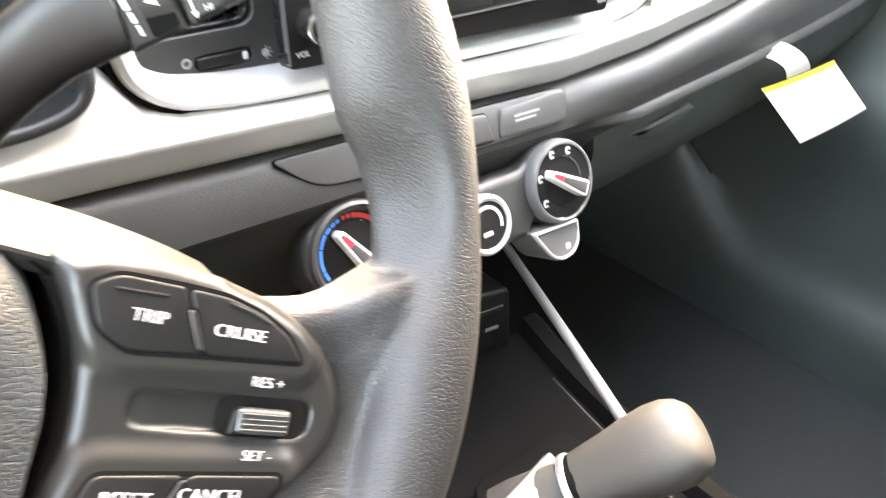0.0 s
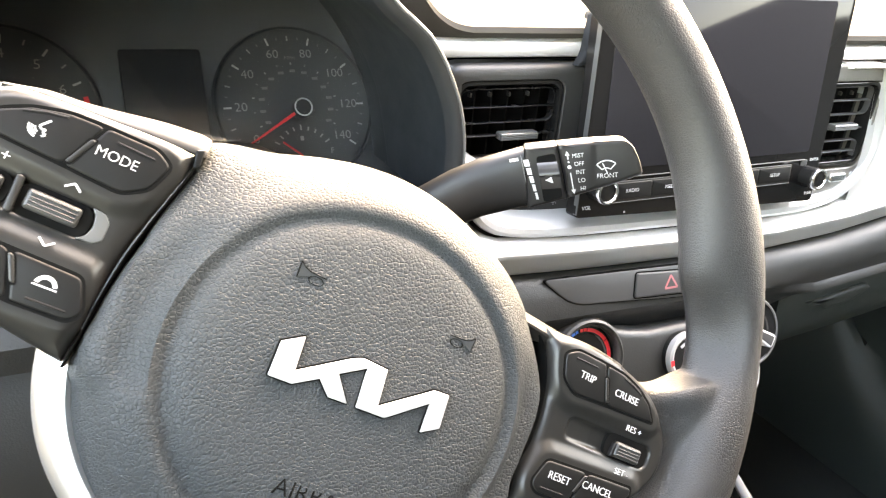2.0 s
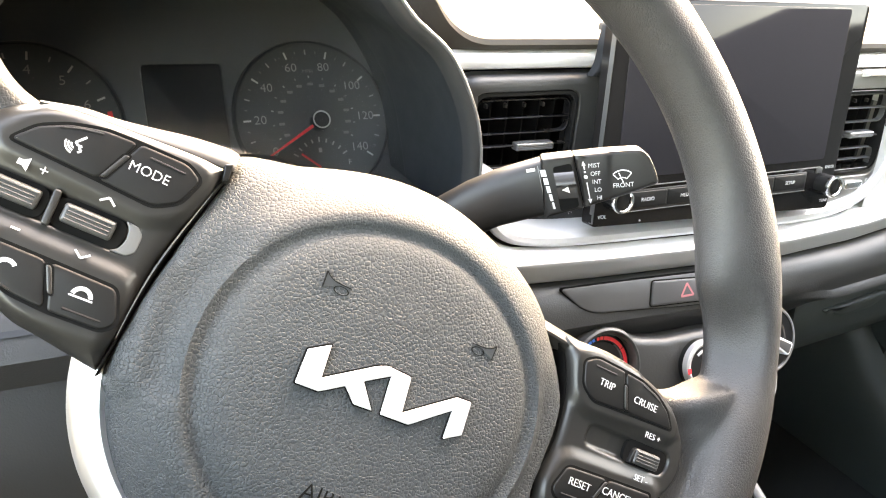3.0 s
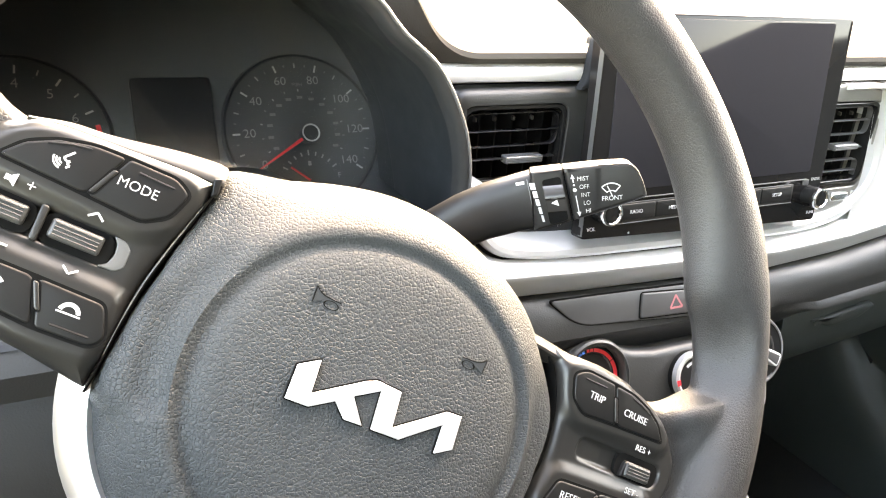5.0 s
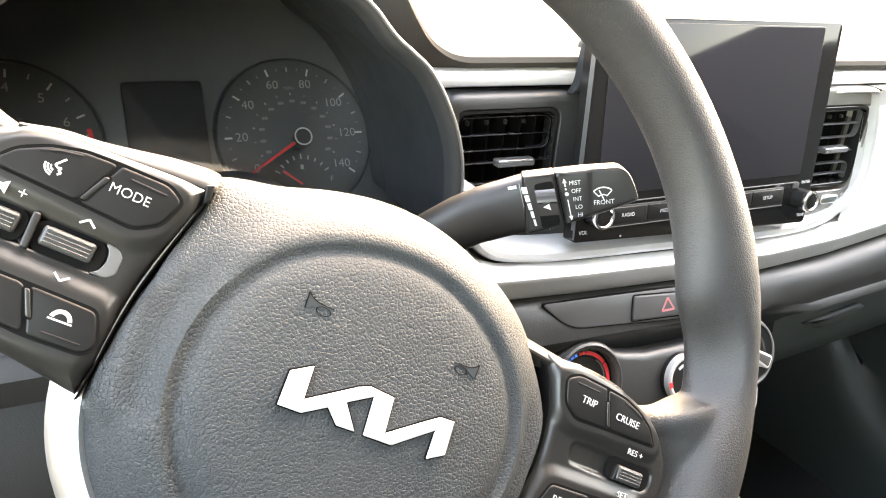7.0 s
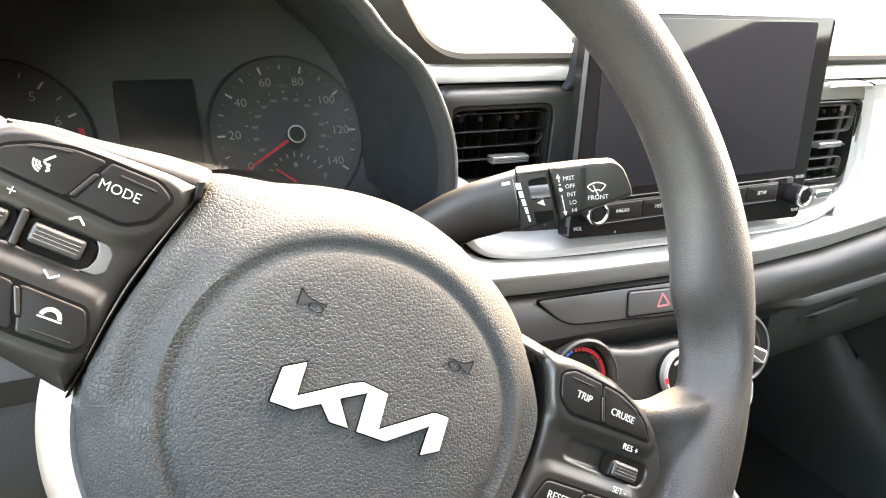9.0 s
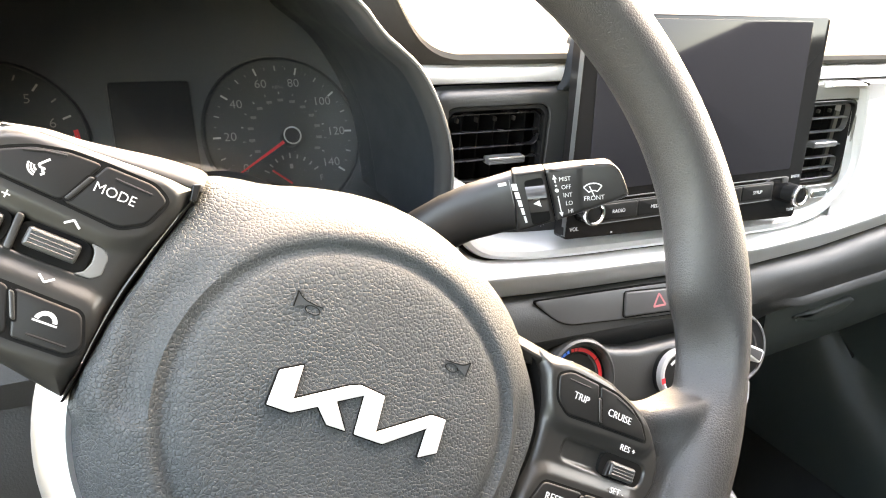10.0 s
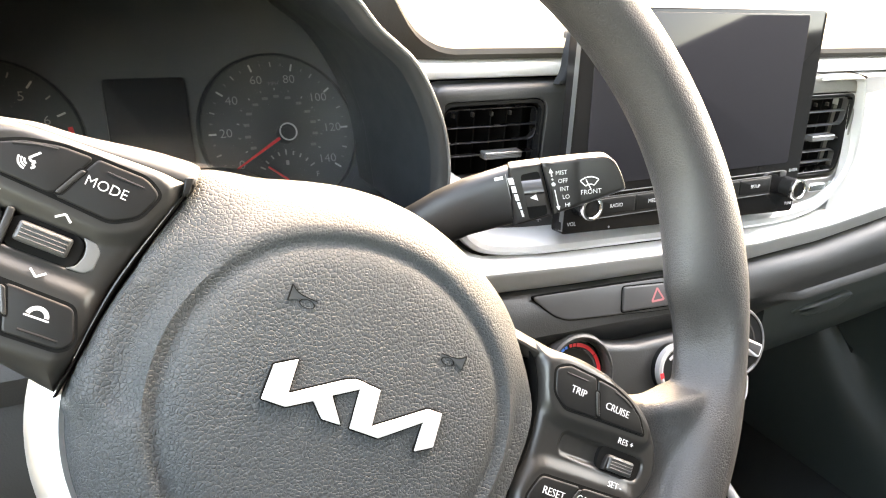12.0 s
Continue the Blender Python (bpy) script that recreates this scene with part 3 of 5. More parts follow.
    for pts, name, up in keys:
        k = part(name, plate(R(pts, [2.2 if i in (0, 1, 5) or len(pts) - i < 3 else 1.0 for i in range(len(pts))]), KEY_FRONT, 0.0172, 0.0008, steps=4), KEY, wheel)
        made[name] = k
        # a moulded ridge near the outer edge
        cx, cz = sum(p[0] for p in pts) / len(pts) / 1000 * side, (0.0386 if up else -0.0116)
        tilt = 0.0 if name in ("trip_key", "mode_key", "reset_key", "hang_up_key") else (-0.0017 if up else 0.0017) * side
        if tilt:
            cz += -0.0012 if up else 0.0014
        part("key_ridge", tube([(cx - 0.0055, KEY_FRONT + 0.0001, cz - tilt), (cx, KEY_FRONT + 0.0001, cz + abs(tilt) * 0.25 * (1 if up else -1)), (cx + 0.0055, KEY_FRONT + 0.0001, cz + tilt)], 0.0004, 8), KEY, k)
    # divider ribs between the keys
    for (x0, z0, x1, z1) in ((100.4, 36.4, 104.2, 27.4), (106.4, -1.6, 102.8, -9.2)):
        part("rib_seat", plate(R([(x0 - 1.35, z0 + 0.5), (x0 + 1.35, z0 + 0.5), (x1 + 1.35, z1 - 0.5), (x1 - 1.35, z1 - 0.5)], 1.2), KEY_FRONT - 0.0001, 0.0172), GAP, wheel)
        part("rib", plate(R([(x0 - 0.85, z0), (x0 + 0.85, z0), (x1 + 0.85, z1), (x1 - 0.85, z1)], 0.8), KEY_FRONT - 0.0004, 0.0172, 0.0005), SATIN, wheel)
    return bezel, made


def steering_wheel():
    w = empty("steering_wheel", WHEEL_POSE, "black grained steering wheel with a silver emblem and key panels", "steering wheel")
    moulded("rim", merge(merge(rim_mesh(), spoke_mesh(1)), spoke_mesh(-1)), 0.0012, 12, RIM, w, "fine-grained black grip ring with moulded thumb rests")
    pad = part("airbag_cover", pad_mesh(), PAD, w, "round grained dark grey airbag cover", sharp=60)
    part("hub", turned([(0.060, 0.050), (0.060, 0.060), (0.050, 0.080), (0.045, 0.085)]), HOOD, w)
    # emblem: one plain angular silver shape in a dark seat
    zig = rounded(mm([(-29.8, 3.4), (-23.2, 7.3), (-22.3, -3.4), (-6.7, 6.2), (-2.9, 7.8), (6.3, 7.2), (7.7, -4.6), (25.0, 6.8), (30.5, 7.0), (31.4, -4.4), (25.4, -7.6), (24.9, 2.2), (11.3, -7.4), (0.9, -7.4), (-0.4, 5.2), (-8.7, 0.4), (-2.5, -7.3), (-9.0, -7.4), (-13.8, -3.0), (-21.6, -7.5), (-29.5, -7.5)]), 0.0003, 2)
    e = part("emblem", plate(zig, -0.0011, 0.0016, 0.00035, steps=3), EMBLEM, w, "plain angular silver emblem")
    bm = bmesh.new()
    bridge(bm, ring(bm, zig, -0.0001), ring(bm, inset(zig, -0.0005), -0.0001))
    part("emblem_seat", solid(bm, 0.0008), GAP, e)
    # two small horn marks pressed into the cover
    for s in (-1, 1):
        bell = smooth_open([Vector(p) for p in ((33.3, 28.2), (31.6, 26.9), (29.0, 26.1), (23.8, 25.9))], 4)
        body = [Vector((s * x / 1000, z / 1000)) for x, z in [*bell, (23.9, 24.8), (27.5, 25.0), (30.4, 24.4), (33.0, 23.1)]]
        mark = part("horn_mark", plate(body, 0.00098, 0.003), MARK, pad, "small smooth pressed horn mark")
        bm = arc(0, 0, 0.0023, 0.0027, 0, 360, 0, 0.002)
        bm.transform(Matrix.Translation((s * 0.0268, 0.00092, 0.0241)) @ Matrix.Diagonal((1.0, 1, 0.52, 1)))
        line = [body[-1], *body[:len(bell)]]
        for p, q in zip(line, line[1:]):
            merge(bm, bar(p.x, p.y, q.x, q.y, 0.0003, 0.00090, 0.002))
        part("outline", bm, GAP, mark)
    part("airbag_lettering", lettering("AIRBAG", 0.0052, 0.0, 0.0013, -0.0375, wide=1.05, thick=0.0003), GAP, pad, "pressed lettering AIRBAG")
    # silver trim along the lower edge of the cover
    for s in (-1, 1):
        secs = []
        for k in range(25):
            a = radians(188 + 74 * k / 24)
            r = pad_radius(a) + 0.0035 + 0.004 * math.sin(math.pi * min(1.0, k / 24 + 0.25))
            c, sn = math.cos(a) * (1 if s < 0 else -1), math.sin(a)
            wdt = 0.0062
            prof = [(-wdt, 0.030), (-wdt, 0.0235), (-wdt * 0.5, 0.0215), (wdt * 0.2, 0.0222), (wdt * 0.6, 0.0245), (wdt * 0.9, 0.0285), (wdt, 0.033), (0, 0.034)]
            secs.append([((r + dr) * c, y, (r + dr) * sn - 0.004) for dr, y in prof])
        part("silver_trim", loft(secs), BRIGHT, w, "satin silver lower spoke trim")
    right, rk = key_panel(w, 1)
    left, lk = key_panel(w, -1)
    fy = KEY_FRONT - 0.00012
    part("lettering", lettering("TRIP", 0.0028, 0.0917, fy, 0.0335, 1, 0.98), PRINT, rk["trip_key"])
    part("lettering", lettering("CRUISE", 0.0028, 0.1127, fy, 0.0325, 1, 0.98), PRINT, rk["cruise_key"])
    part("lettering", lettering("RESET", 0.0029, 0.0945, fy, -0.0062, 1, 0.98), PRINT, rk["reset_key"])
    part("lettering", lettering("CANCEL", 0.0029, 0.1135, fy, -0.0052, 1, 0.98), PRINT, rk["cancel_key"])
    part("lettering", lettering("MODE", 0.0030, -0.0930, fy, 0.0342, -1, 1.0), PRINT, lk["mode_key"])
    def on_panel(x, z, side, half=0.0):
        """The level for print on a panel: clear of its highest place under the word."""
        return float(panel_level([x - half, x, x + half] * 2, [z - 0.0015] * 3 + [z + 0.0015] * 3, side).min()) - 0.00015
    part("lettering", lettering("RES +", 0.0024, 0.1222, on_panel(0.1222, 0.0216, 1, 0.004), 0.0216, 0), PRINT, right)
    part("lettering", lettering("SET -", 0.0024, 0.1228, on_panel(0.1228, 0.0042, 1, 0.004), 0.0042, 0), PRINT, right)
    # voice mark: a speaking head in profile and three sound arcs
    bm = bmesh.new()
    for r in (0.0009, 0.0017, 0.0025):
        merge(bm, arc(-0.1143, 0.0330, r, r + 0.0005, 175, 265, fy))
    head = [Vector(p) / 1000 for p in ((-112.4, 36.2), (-113.7, 34.6), (-114.5, 33.6), (-113.6, 32.9), (-112.6, 33.2), (-113.1, 32.3), (-112.2, 31.8), (-113.0, 31.0))]
    for p, q in zip(head, head[1:]):
        merge(bm, bar(p.x, p.y, q.x, q.y, 0.0006, fy))
    part("voice_mark", bm, PRINT, lk["voice_key"])
    bm = arc(-0.0950, -0.0070, 0.0020, 0.0032, 10, 170, fy)
    merge(bm, bar(-0.0984, -0.0072, -0.0916, -0.0072, 0.0005, fy))
    part("hang_up_mark", bm, PRINT, lk["hang_up_key"])
    bm = arc(-0.1160, -0.0070, 0.0020, 0.0032, 40, 180, fy)
    part("call_mark", bm, PRINT, lk["call_key"])
    for s in (1, -1):
        z = 0.0131 + s * 0.0088
        by = on_panel(0.0998, z, -1, 0.002)
        bm = bar(-0.1020, z - s * 0.0009, -0.0998, z + s * 0.0009, 0.0006, by)
        merge(bm, bar(-0.0998, z + s * 0.0009, -0.0976, z - s * 0.0009, 0.0006, by))
        part("seek_mark", bm, PRINT, left)
    by = on_panel(0.1205, 0.0222, -1, 0.004)
    bm = lettering("+", 0.0034, -0.1185, by, 0.0222)
    merge(bm, plate(mm([(-125.6, 21.4), (-124.2, 21.4), (-122.6, 20.2), (-122.6, 24.2), (-124.2, 23.0), (-125.6, 23.0)]), by, by + 0.0002))
    part("volume_mark", bm, PRINT, left)
    part("volume_mark", bar(-0.1195, 0.0044, -0.1170, 0.0044, 0.0006, on_panel(0.1182, 0.0044, -1, 0.001)), PRINT, left)
    # right thumb switch: a black well and a ribbed roller with a lip
    part("roller_well", plate(rect(0.0225, 0.0100, 0.0042, 0.1235, 0.0130), 0.0149, 0.0190), GAP, right)
    r = part("roller", roller(0.1230, 0.0122, 0.0136, 0.0062, 0.0122), ROLLER, right, "ribbed thumb switch")
    part("lip", plate(rounded(mm([(114.8, 8.6), (117.4, 9.2), (117.4, 15.6), (115.6, 14.4)]), 0.0008), 0.0128, 0.0165, 0.0008), KEY, r)
    # left rockers in one hollow with a satin end
    part("roller_well", plate(rect(0.0205, 0.0098, 0.0042, -0.1018, 0.0136), 0.0149, 0.0190), GAP, left)
    part("roller_well", plate(rect(0.0200, 0.0098, 0.0042, -0.1240, 0.0136), 0.0149, 0.0190), GAP, left)
    part("clip", plate(rounded(mm([(-74.0, 47.4), (-71.6, 48.6), (-70.8, 43.2), (-72.6, 41.6)]), 0.0006), 0.0150, 0.030, 0.0006), GLOSS, left, "small dark clip at the panel corner")
    part("roller", roller(-0.1022, 0.0140, 0.0150, 0.0060, 0.0124), ROLLER, left, "ribbed seek rocker")
    part("roller", roller(-0.1240, 0.0140, 0.0156, 0.0060, 0.0124), ROLLER, left, "ribbed volume rocker")
    part("rib", plate(rounded(mm([(-114.0, 19.2), (-111.8, 19.2), (-111.2, 8.4), (-113.4, 8.4)]), 0.0009), 0.0124, 0.0172, 0.0006), SATIN, left)
    part("dish_end", plate(rounded(mm([(-93.0, 18.7), (-89.0, 18.3), (-86.9, 16.2), (-86.7, 10.8), (-89.0, 8.8), (-94.0, 8.6), (-91.6, 10.2), (-90.6, 13.4), (-91.2, 16.6)]), 0.0009), 0.0142, 0.0172, 0.0004), TRIMGREY, left)
    return w


def roller(x, z, w, h, y):
    """A small ribbed key: a rounded block with raised lines along it."""
    bm = plate(rect(w, h, 0.0012, x, z), y, y + 0.006, 0.0014, steps=5)
    for k in range(4):
        zz = z - h * 0.30 + k * h * 0.20
        merge(bm, plate(rect(w * 0.86, 0.0005, 0.0001, x, zz, 2), y - 0.00035, y + 0.001, 0.0002))
    return bm


# ---- wiper stalk ----


def wiper_stalk():
    K = Vector((0.148, 0.116, 0.015))
    ax = Vector((0.845, -0.499, 0.192)).normalized()
    up = (Vector((0, 0.18, 0.98)) - ax * ax.dot(Vector((0, 0.18, 0.98)))).normalized()
    back = up.cross(ax).normalized()
    if back.y < 0:
        back = -back
    m = Matrix((ax, back, up)).transposed().to_4x4()
    m.translation = K
    st = empty("wiper_stalk", m, "black wiper control stalk with white markings on the column", "wiper stalk")

    def sec(x, h, d, dz=0.0, dy=0.0, e=0.55, n=28):
        return [(x, dy + d / 2 + d / 2 * math.copysign(abs(math.sin(2 * math.pi * k / n)) ** e, math.sin(2 * math.pi * k / n)) - 0.0, dz + h / 2 * math.copysign(abs(math.cos(2 * math.pi * k / n)) ** e, math.cos(2 * math.pi * k / n))) for k in range(n)]
    # arm bends back to the column
    arm = [sec(-0.112, 0.030, 0.026, -0.046, 0.014, 0.9), sec(-0.092, 0.031, 0.025, -0.031, 0.010, 0.9), sec(-0.072, 0.0315, 0.024, -0.0185, 0.006, 0.85), sec(-0.054, 0.0315, 0.022, -0.0100, 0.003, 0.8), sec(-0.038, 0.031, 0.021, -0.0042, 0.001, 0.75), sec(-0.022, 0.031, 0.0195, -0.0008, 0.0, 0.62), sec(-0.0135, 0.0312, 0.019, 0.0006, 0.0002, 0.5)]
    part("arm", loft(arm), STALK, st)
    def lean(bm, k=-0.13):
        """The marks follow the slanted end of the stalk."""
        bm.transform(Matrix(((1, 0, k, 0), (0, 1, 0, 0), (0, 0, 1, 0), (0, 0, 0, 1))))
        return bm
    head = rounded(mm([(-13.2, 16.6), (-13.2, -15.4), (-2.0, -13.2), (7.6, -11.3), (3.6, 17.0)]), [0.001, 0.001, 0.004, 0.0004, 0.0004])
    body = part("head", plate(head, 0.0, 0.019, 0.0020, steps=5), STALK, st, sharp=35)
    cap = rounded(mm([(4.0, 17.0), (8.0, -11.2), (28.0, -6.6), (46.6, -1.6), (45.0, 6.2), (42.0, 13.6), (38.0, 17.0), (20.0, 17.5)]), [0.0004, 0.0004, 0.004, 0.0022, 0.004, 0.004, 0.003, 0.01])
    bm = plate(cap, 0.0, 0.0175, 0.0024, steps=6)
    # the outer half of its face is dished behind a soft crease
    for x in (0.0198, 0.0212, 0.0226):
        bmesh.ops.bisect_plane(bm, geom=bm.verts[:] + bm.edges[:] + bm.faces[:], plane_co=(x, 0, 0), plane_no=(1, 0, -0.05))
    for v in bm.verts:
        k = max(0.0, min(1.0, (v.co.x - 0.0195 - 0.05 * v.co.z) / 0.0030))
        if v.co.y < 0.001:
            v.co.y += 0.0007 * k * k * (3 - 2 * k)
    part("end_cap", bm, STALK, st, "end cap with washer mark and a dished face", sharp=35)
    part("seam", loft([sec(0.0030, 0.027, 0.016, 0.003, 0.0018, 0.42), sec(0.0090, 0.025, 0.016, 0.003, 0.0018, 0.42)]), GAP, st)
    part("front_line", lean(bar(-0.0134, 0.0130, -0.0134, -0.0010, 0.0003, -0.0001), -0.13), DIM, st)
    y = -0.00025
    # flat black plate in place of a shaded recess round the ring
    well = mm([(-7.4, 11.8), (-4.6, -12.2), (5.2, -10.2), (2.2, 13.0)])
    part("ring_shade", plate(rounded(well, 0.0018), y, y + 0.004), GAP, st)
    def drum(x0, x1, a0, a1, n, lift):
        """A strip of the ring's round surface, raised to a ridge that falls off sharply on its lower side."""
        angles = [a0 + (a1 - a0) * k / n for k in range(n + 1)]
        return loft([[(x, 0.0066 - (0.0082 + lift * math.exp(-((a - 0.16) / (0.95 if a > 0.16 else 0.07)) ** 2)) * math.cos(a), 0.0008 + 0.0112 * math.sin(a)) for a in angles] for x in (x0, x0 + 0.0003, x1 - 0.0003, x1)], closed=False, cap=False)
    ringk = part("thumb_ring", lean(drum(-0.0060, 0.0042, -1.45, 1.45, 40, 0.0021)), THUMB, st, "gloss black thumb ring")
    part("arrow_mark", lean(plate([Vector((-0.0034, -0.0004)), Vector((0.0000, 0.0012)), Vector((0.0004, -0.0022))], -0.0020, -0.0012)), PRINT, ringk)
    for k in range(5):
        z = 0.0090 - k * 0.0044
        part("speed_mark", lean(plate(rect(0.0012 + 0.0004 * (4 - k), 0.0036, 0.0002, -0.0098 - 0.0002 * (4 - k), z), y - 0.0002, y), -0.20), PRINT, body)
    for k, word in enumerate(("MIST", "OFF", "INT", "LO", "HI")):
        part("lettering", lettering(word, 0.0022, 0.0138 + 0.0005 * k, y, 0.0108 - k * 0.0043, 0, 0.92), PRINT, body, "white lettering " + word)
    bm = bar(0.0100, 0.0022, 0.0100, -0.0075, 0.0005, y - 0.0001)
    merge(bm, plate([Vector((0.0089, -0.0066)), Vector((0.0111, -0.0066)), Vector((0.0100, -0.0090))], y - 0.0001, y + 0.0001))
    merge(bm, plate([Vector((0.0111, 0.0112)), Vector((0.0089, 0.0112)), Vector((0.0100, 0.0136))], y - 0.0001, y + 0.0001))
    merge(bm, bar(0.0100, 0.0092, 0.0100, 0.0114, 0.0006, y - 0.0001))
    merge(bm, plate(circle(0.0010, 0.0100, 0.0052, 12), y - 0.0001, y + 0.0001))
    merge(bm, plate(circle(0.0005, 0.0100, 0.0078, 12), y - 0.0001, y + 0.0001))
    part("scale_mark", lean(bm), PRINT, body)
    part("lettering", lettering("FRONT", 0.0024, 0.0284, 0.0004, -0.0008, 0, 0.95), PRINT, st, "white lettering FRONT")
    bm = arc(0.0280, 0.0000, 0.0068, 0.0074, 48, 132, 0.0004)
    merge(bm, arc(0.0280, 0.0000, 0.0030, 0.0035, 48, 132, 0.0004))
    for s in (-1, 1):
        merge(bm, bar(0.0280 + s * 0.0021, 0.0024, 0.0280 + s * 0.0047, 0.0052, 0.0005, 0.0004))
    merge(bm, bar(0.0285, 0.0004, 0.0262, 0.0058, 0.0005, 0.0004))
    part("wiper_mark", bm, PRINT, st)
    part("lettering_bar", bar(-0.0210, 0.0108, -0.0165, 0.0112, 0.0017, 0.0002), PRINT, st)
    # boot where the arm meets the column
    part("boot", loft([sec(-0.135, 0.048, 0.044, -0.058, 0.012, 0.9), sec(-0.112, 0.044, 0.038, -0.047, 0.008, 0.9), sec(-0.106, 0.038, 0.034, -0.043, 0.009, 0.9)]), HOOD, st)
    return st


def column_shroud():
    secs = []
    for y, w, h, z in ((0.085, 0.050, 0.052, -0.048), (0.095, 0.062, 0.064, -0.052), (0.16, 0.070, 0.080, -0.070), (0.30, 0.075, 0.10, -0.115)):
        secs.append([(w * math.copysign(abs(math.cos(a)) ** 0.6, math.cos(a)), y, z + h * math.copysign(abs(math.sin(a)) ** 0.6, math.sin(a))) for a in [2 * math.pi * k / 32 for k in range(32)]])
    c = tagged(part("column_shroud", loft(secs), HOOD), "black plastic steering column shroud behind the wheel", "column cover")
    return c


# ---- instrument cluster under its hood ----
HUB = Vector((0.082, 0.338, -0.008))
DIAL_GAP = -0.188
HOOD_X = -0.012
HOOD_EDGE = [(0.1535, -0.040), (0.1538, -0.020), (0.1536, -0.0074), (0.1535, 0.0017), (0.1517, 0.0161), (0.1475, 0.032), (0.1407, 0.0474), (0.1332, 0.0606), (0.1247, 0.0716), (0.1138, 0.0806), (0.1052, 0.0872), (0.0984, 0.0942), (0.0915, 0.1020), (0.080, 0.1110), (0.060, 0.1195), (0.030, 0.1240), (0.0, 0.1250)]


def hood_outline(grow=0.0):
    """The hood's lip, from low on its right over the top to low on its left; grow: outwards from it."""
    half = smooth_open([Vector(p) for p in HOOD_EDGE], 5)
    line = half + [Vector((-p.x, p.y)) for p in half[-2::-1]]
    out = []
    for i, p in enumerate(line):
        d = (line[min(i + 1, len(line) - 1)] - line[max(i - 1, 0)]).normalized()
        out.append((HOOD_X + p.x + d.y * grow, p.y - d.x * grow))
    return out


def dial(parent, cx, words, a0, step, ticks, needle):
    """One round gauge in the cluster's own plane; its face sits a little above the pointer's shaft."""
    y, fx, fz = 0.0055, cx - 0.0012, 0.0050
    part("dial_ring", turned([(0.0565, 0.0075), (0.0565, 0.0050), (0.0572, 0.0042), (0.0582, 0.0045), (0.0592, 0.0065), (0.0596, 0.0079)], 72, fx, fz, cap=False), INNERWALL, parent)
    face = part("dial_face", plate(circle(0.0565, fx, fz, 72), 0.0058, 0.0078), DIALFACE, parent)
    total = (len(words) - 1) * ticks
    for k in range(total + 1):
        a = radians(a0 + step * k / ticks)
        rank = 0 if k % ticks == 0 else (1 if k % ticks == ticks // 2 else 2)
        r0, r1 = (0.0465, 0.0478, 0.0488)[rank], (0.0520, 0.0515, 0.0508)[rank]
        part("tick", bar(fx + r0 * math.cos(a), fz + r0 * math.sin(a), fx + r1 * math.cos(a), fz + r1 * math.sin(a), (0.0013, 0.0010, 0.0007)[rank], y), (PRINT, FAINT, DIM)[rank], face)
    for k, wd in enumerate(words):
        a = radians(a0 + step * k)
        part("lettering", lettering(wd, 0.0062, fx + 0.0398 * math.cos(a), y, fz + 0.0398 * math.sin(a), 0, 1.05), FAINT, face)
    a = radians(needle)
    d, nrm = Vector((math.cos(a), math.sin(a))), Vector((-math.sin(a), math.cos(a)))
    c = Vector((cx, 0))
    part("needle", plate([c + d * 0.006 - nrm * 0.0012, c + d * 0.047 - nrm * 0.0006, c + d * 0.047 + nrm * 0.0006, c + d * 0.006 + nrm * 0.0012], -0.006, -0.005, 0.0003), RED, parent, "red pointer at rest")
    part("needle_hub", turned([(0.0072, -0.001), (0.0072, -0.0075), (0.0066, -0.0085), (0.0058, -0.0082), (0.0055, -0.0075), (0.0001, -0.0075)], 40, cx, 0.0, cap=False), INNERWALL, parent)
    part("hub_ring", arc(cx, 0, 0.0056, 0.0066, 0, 360, -0.0089, 0.0006, 48), PRINT, parent)
    return face


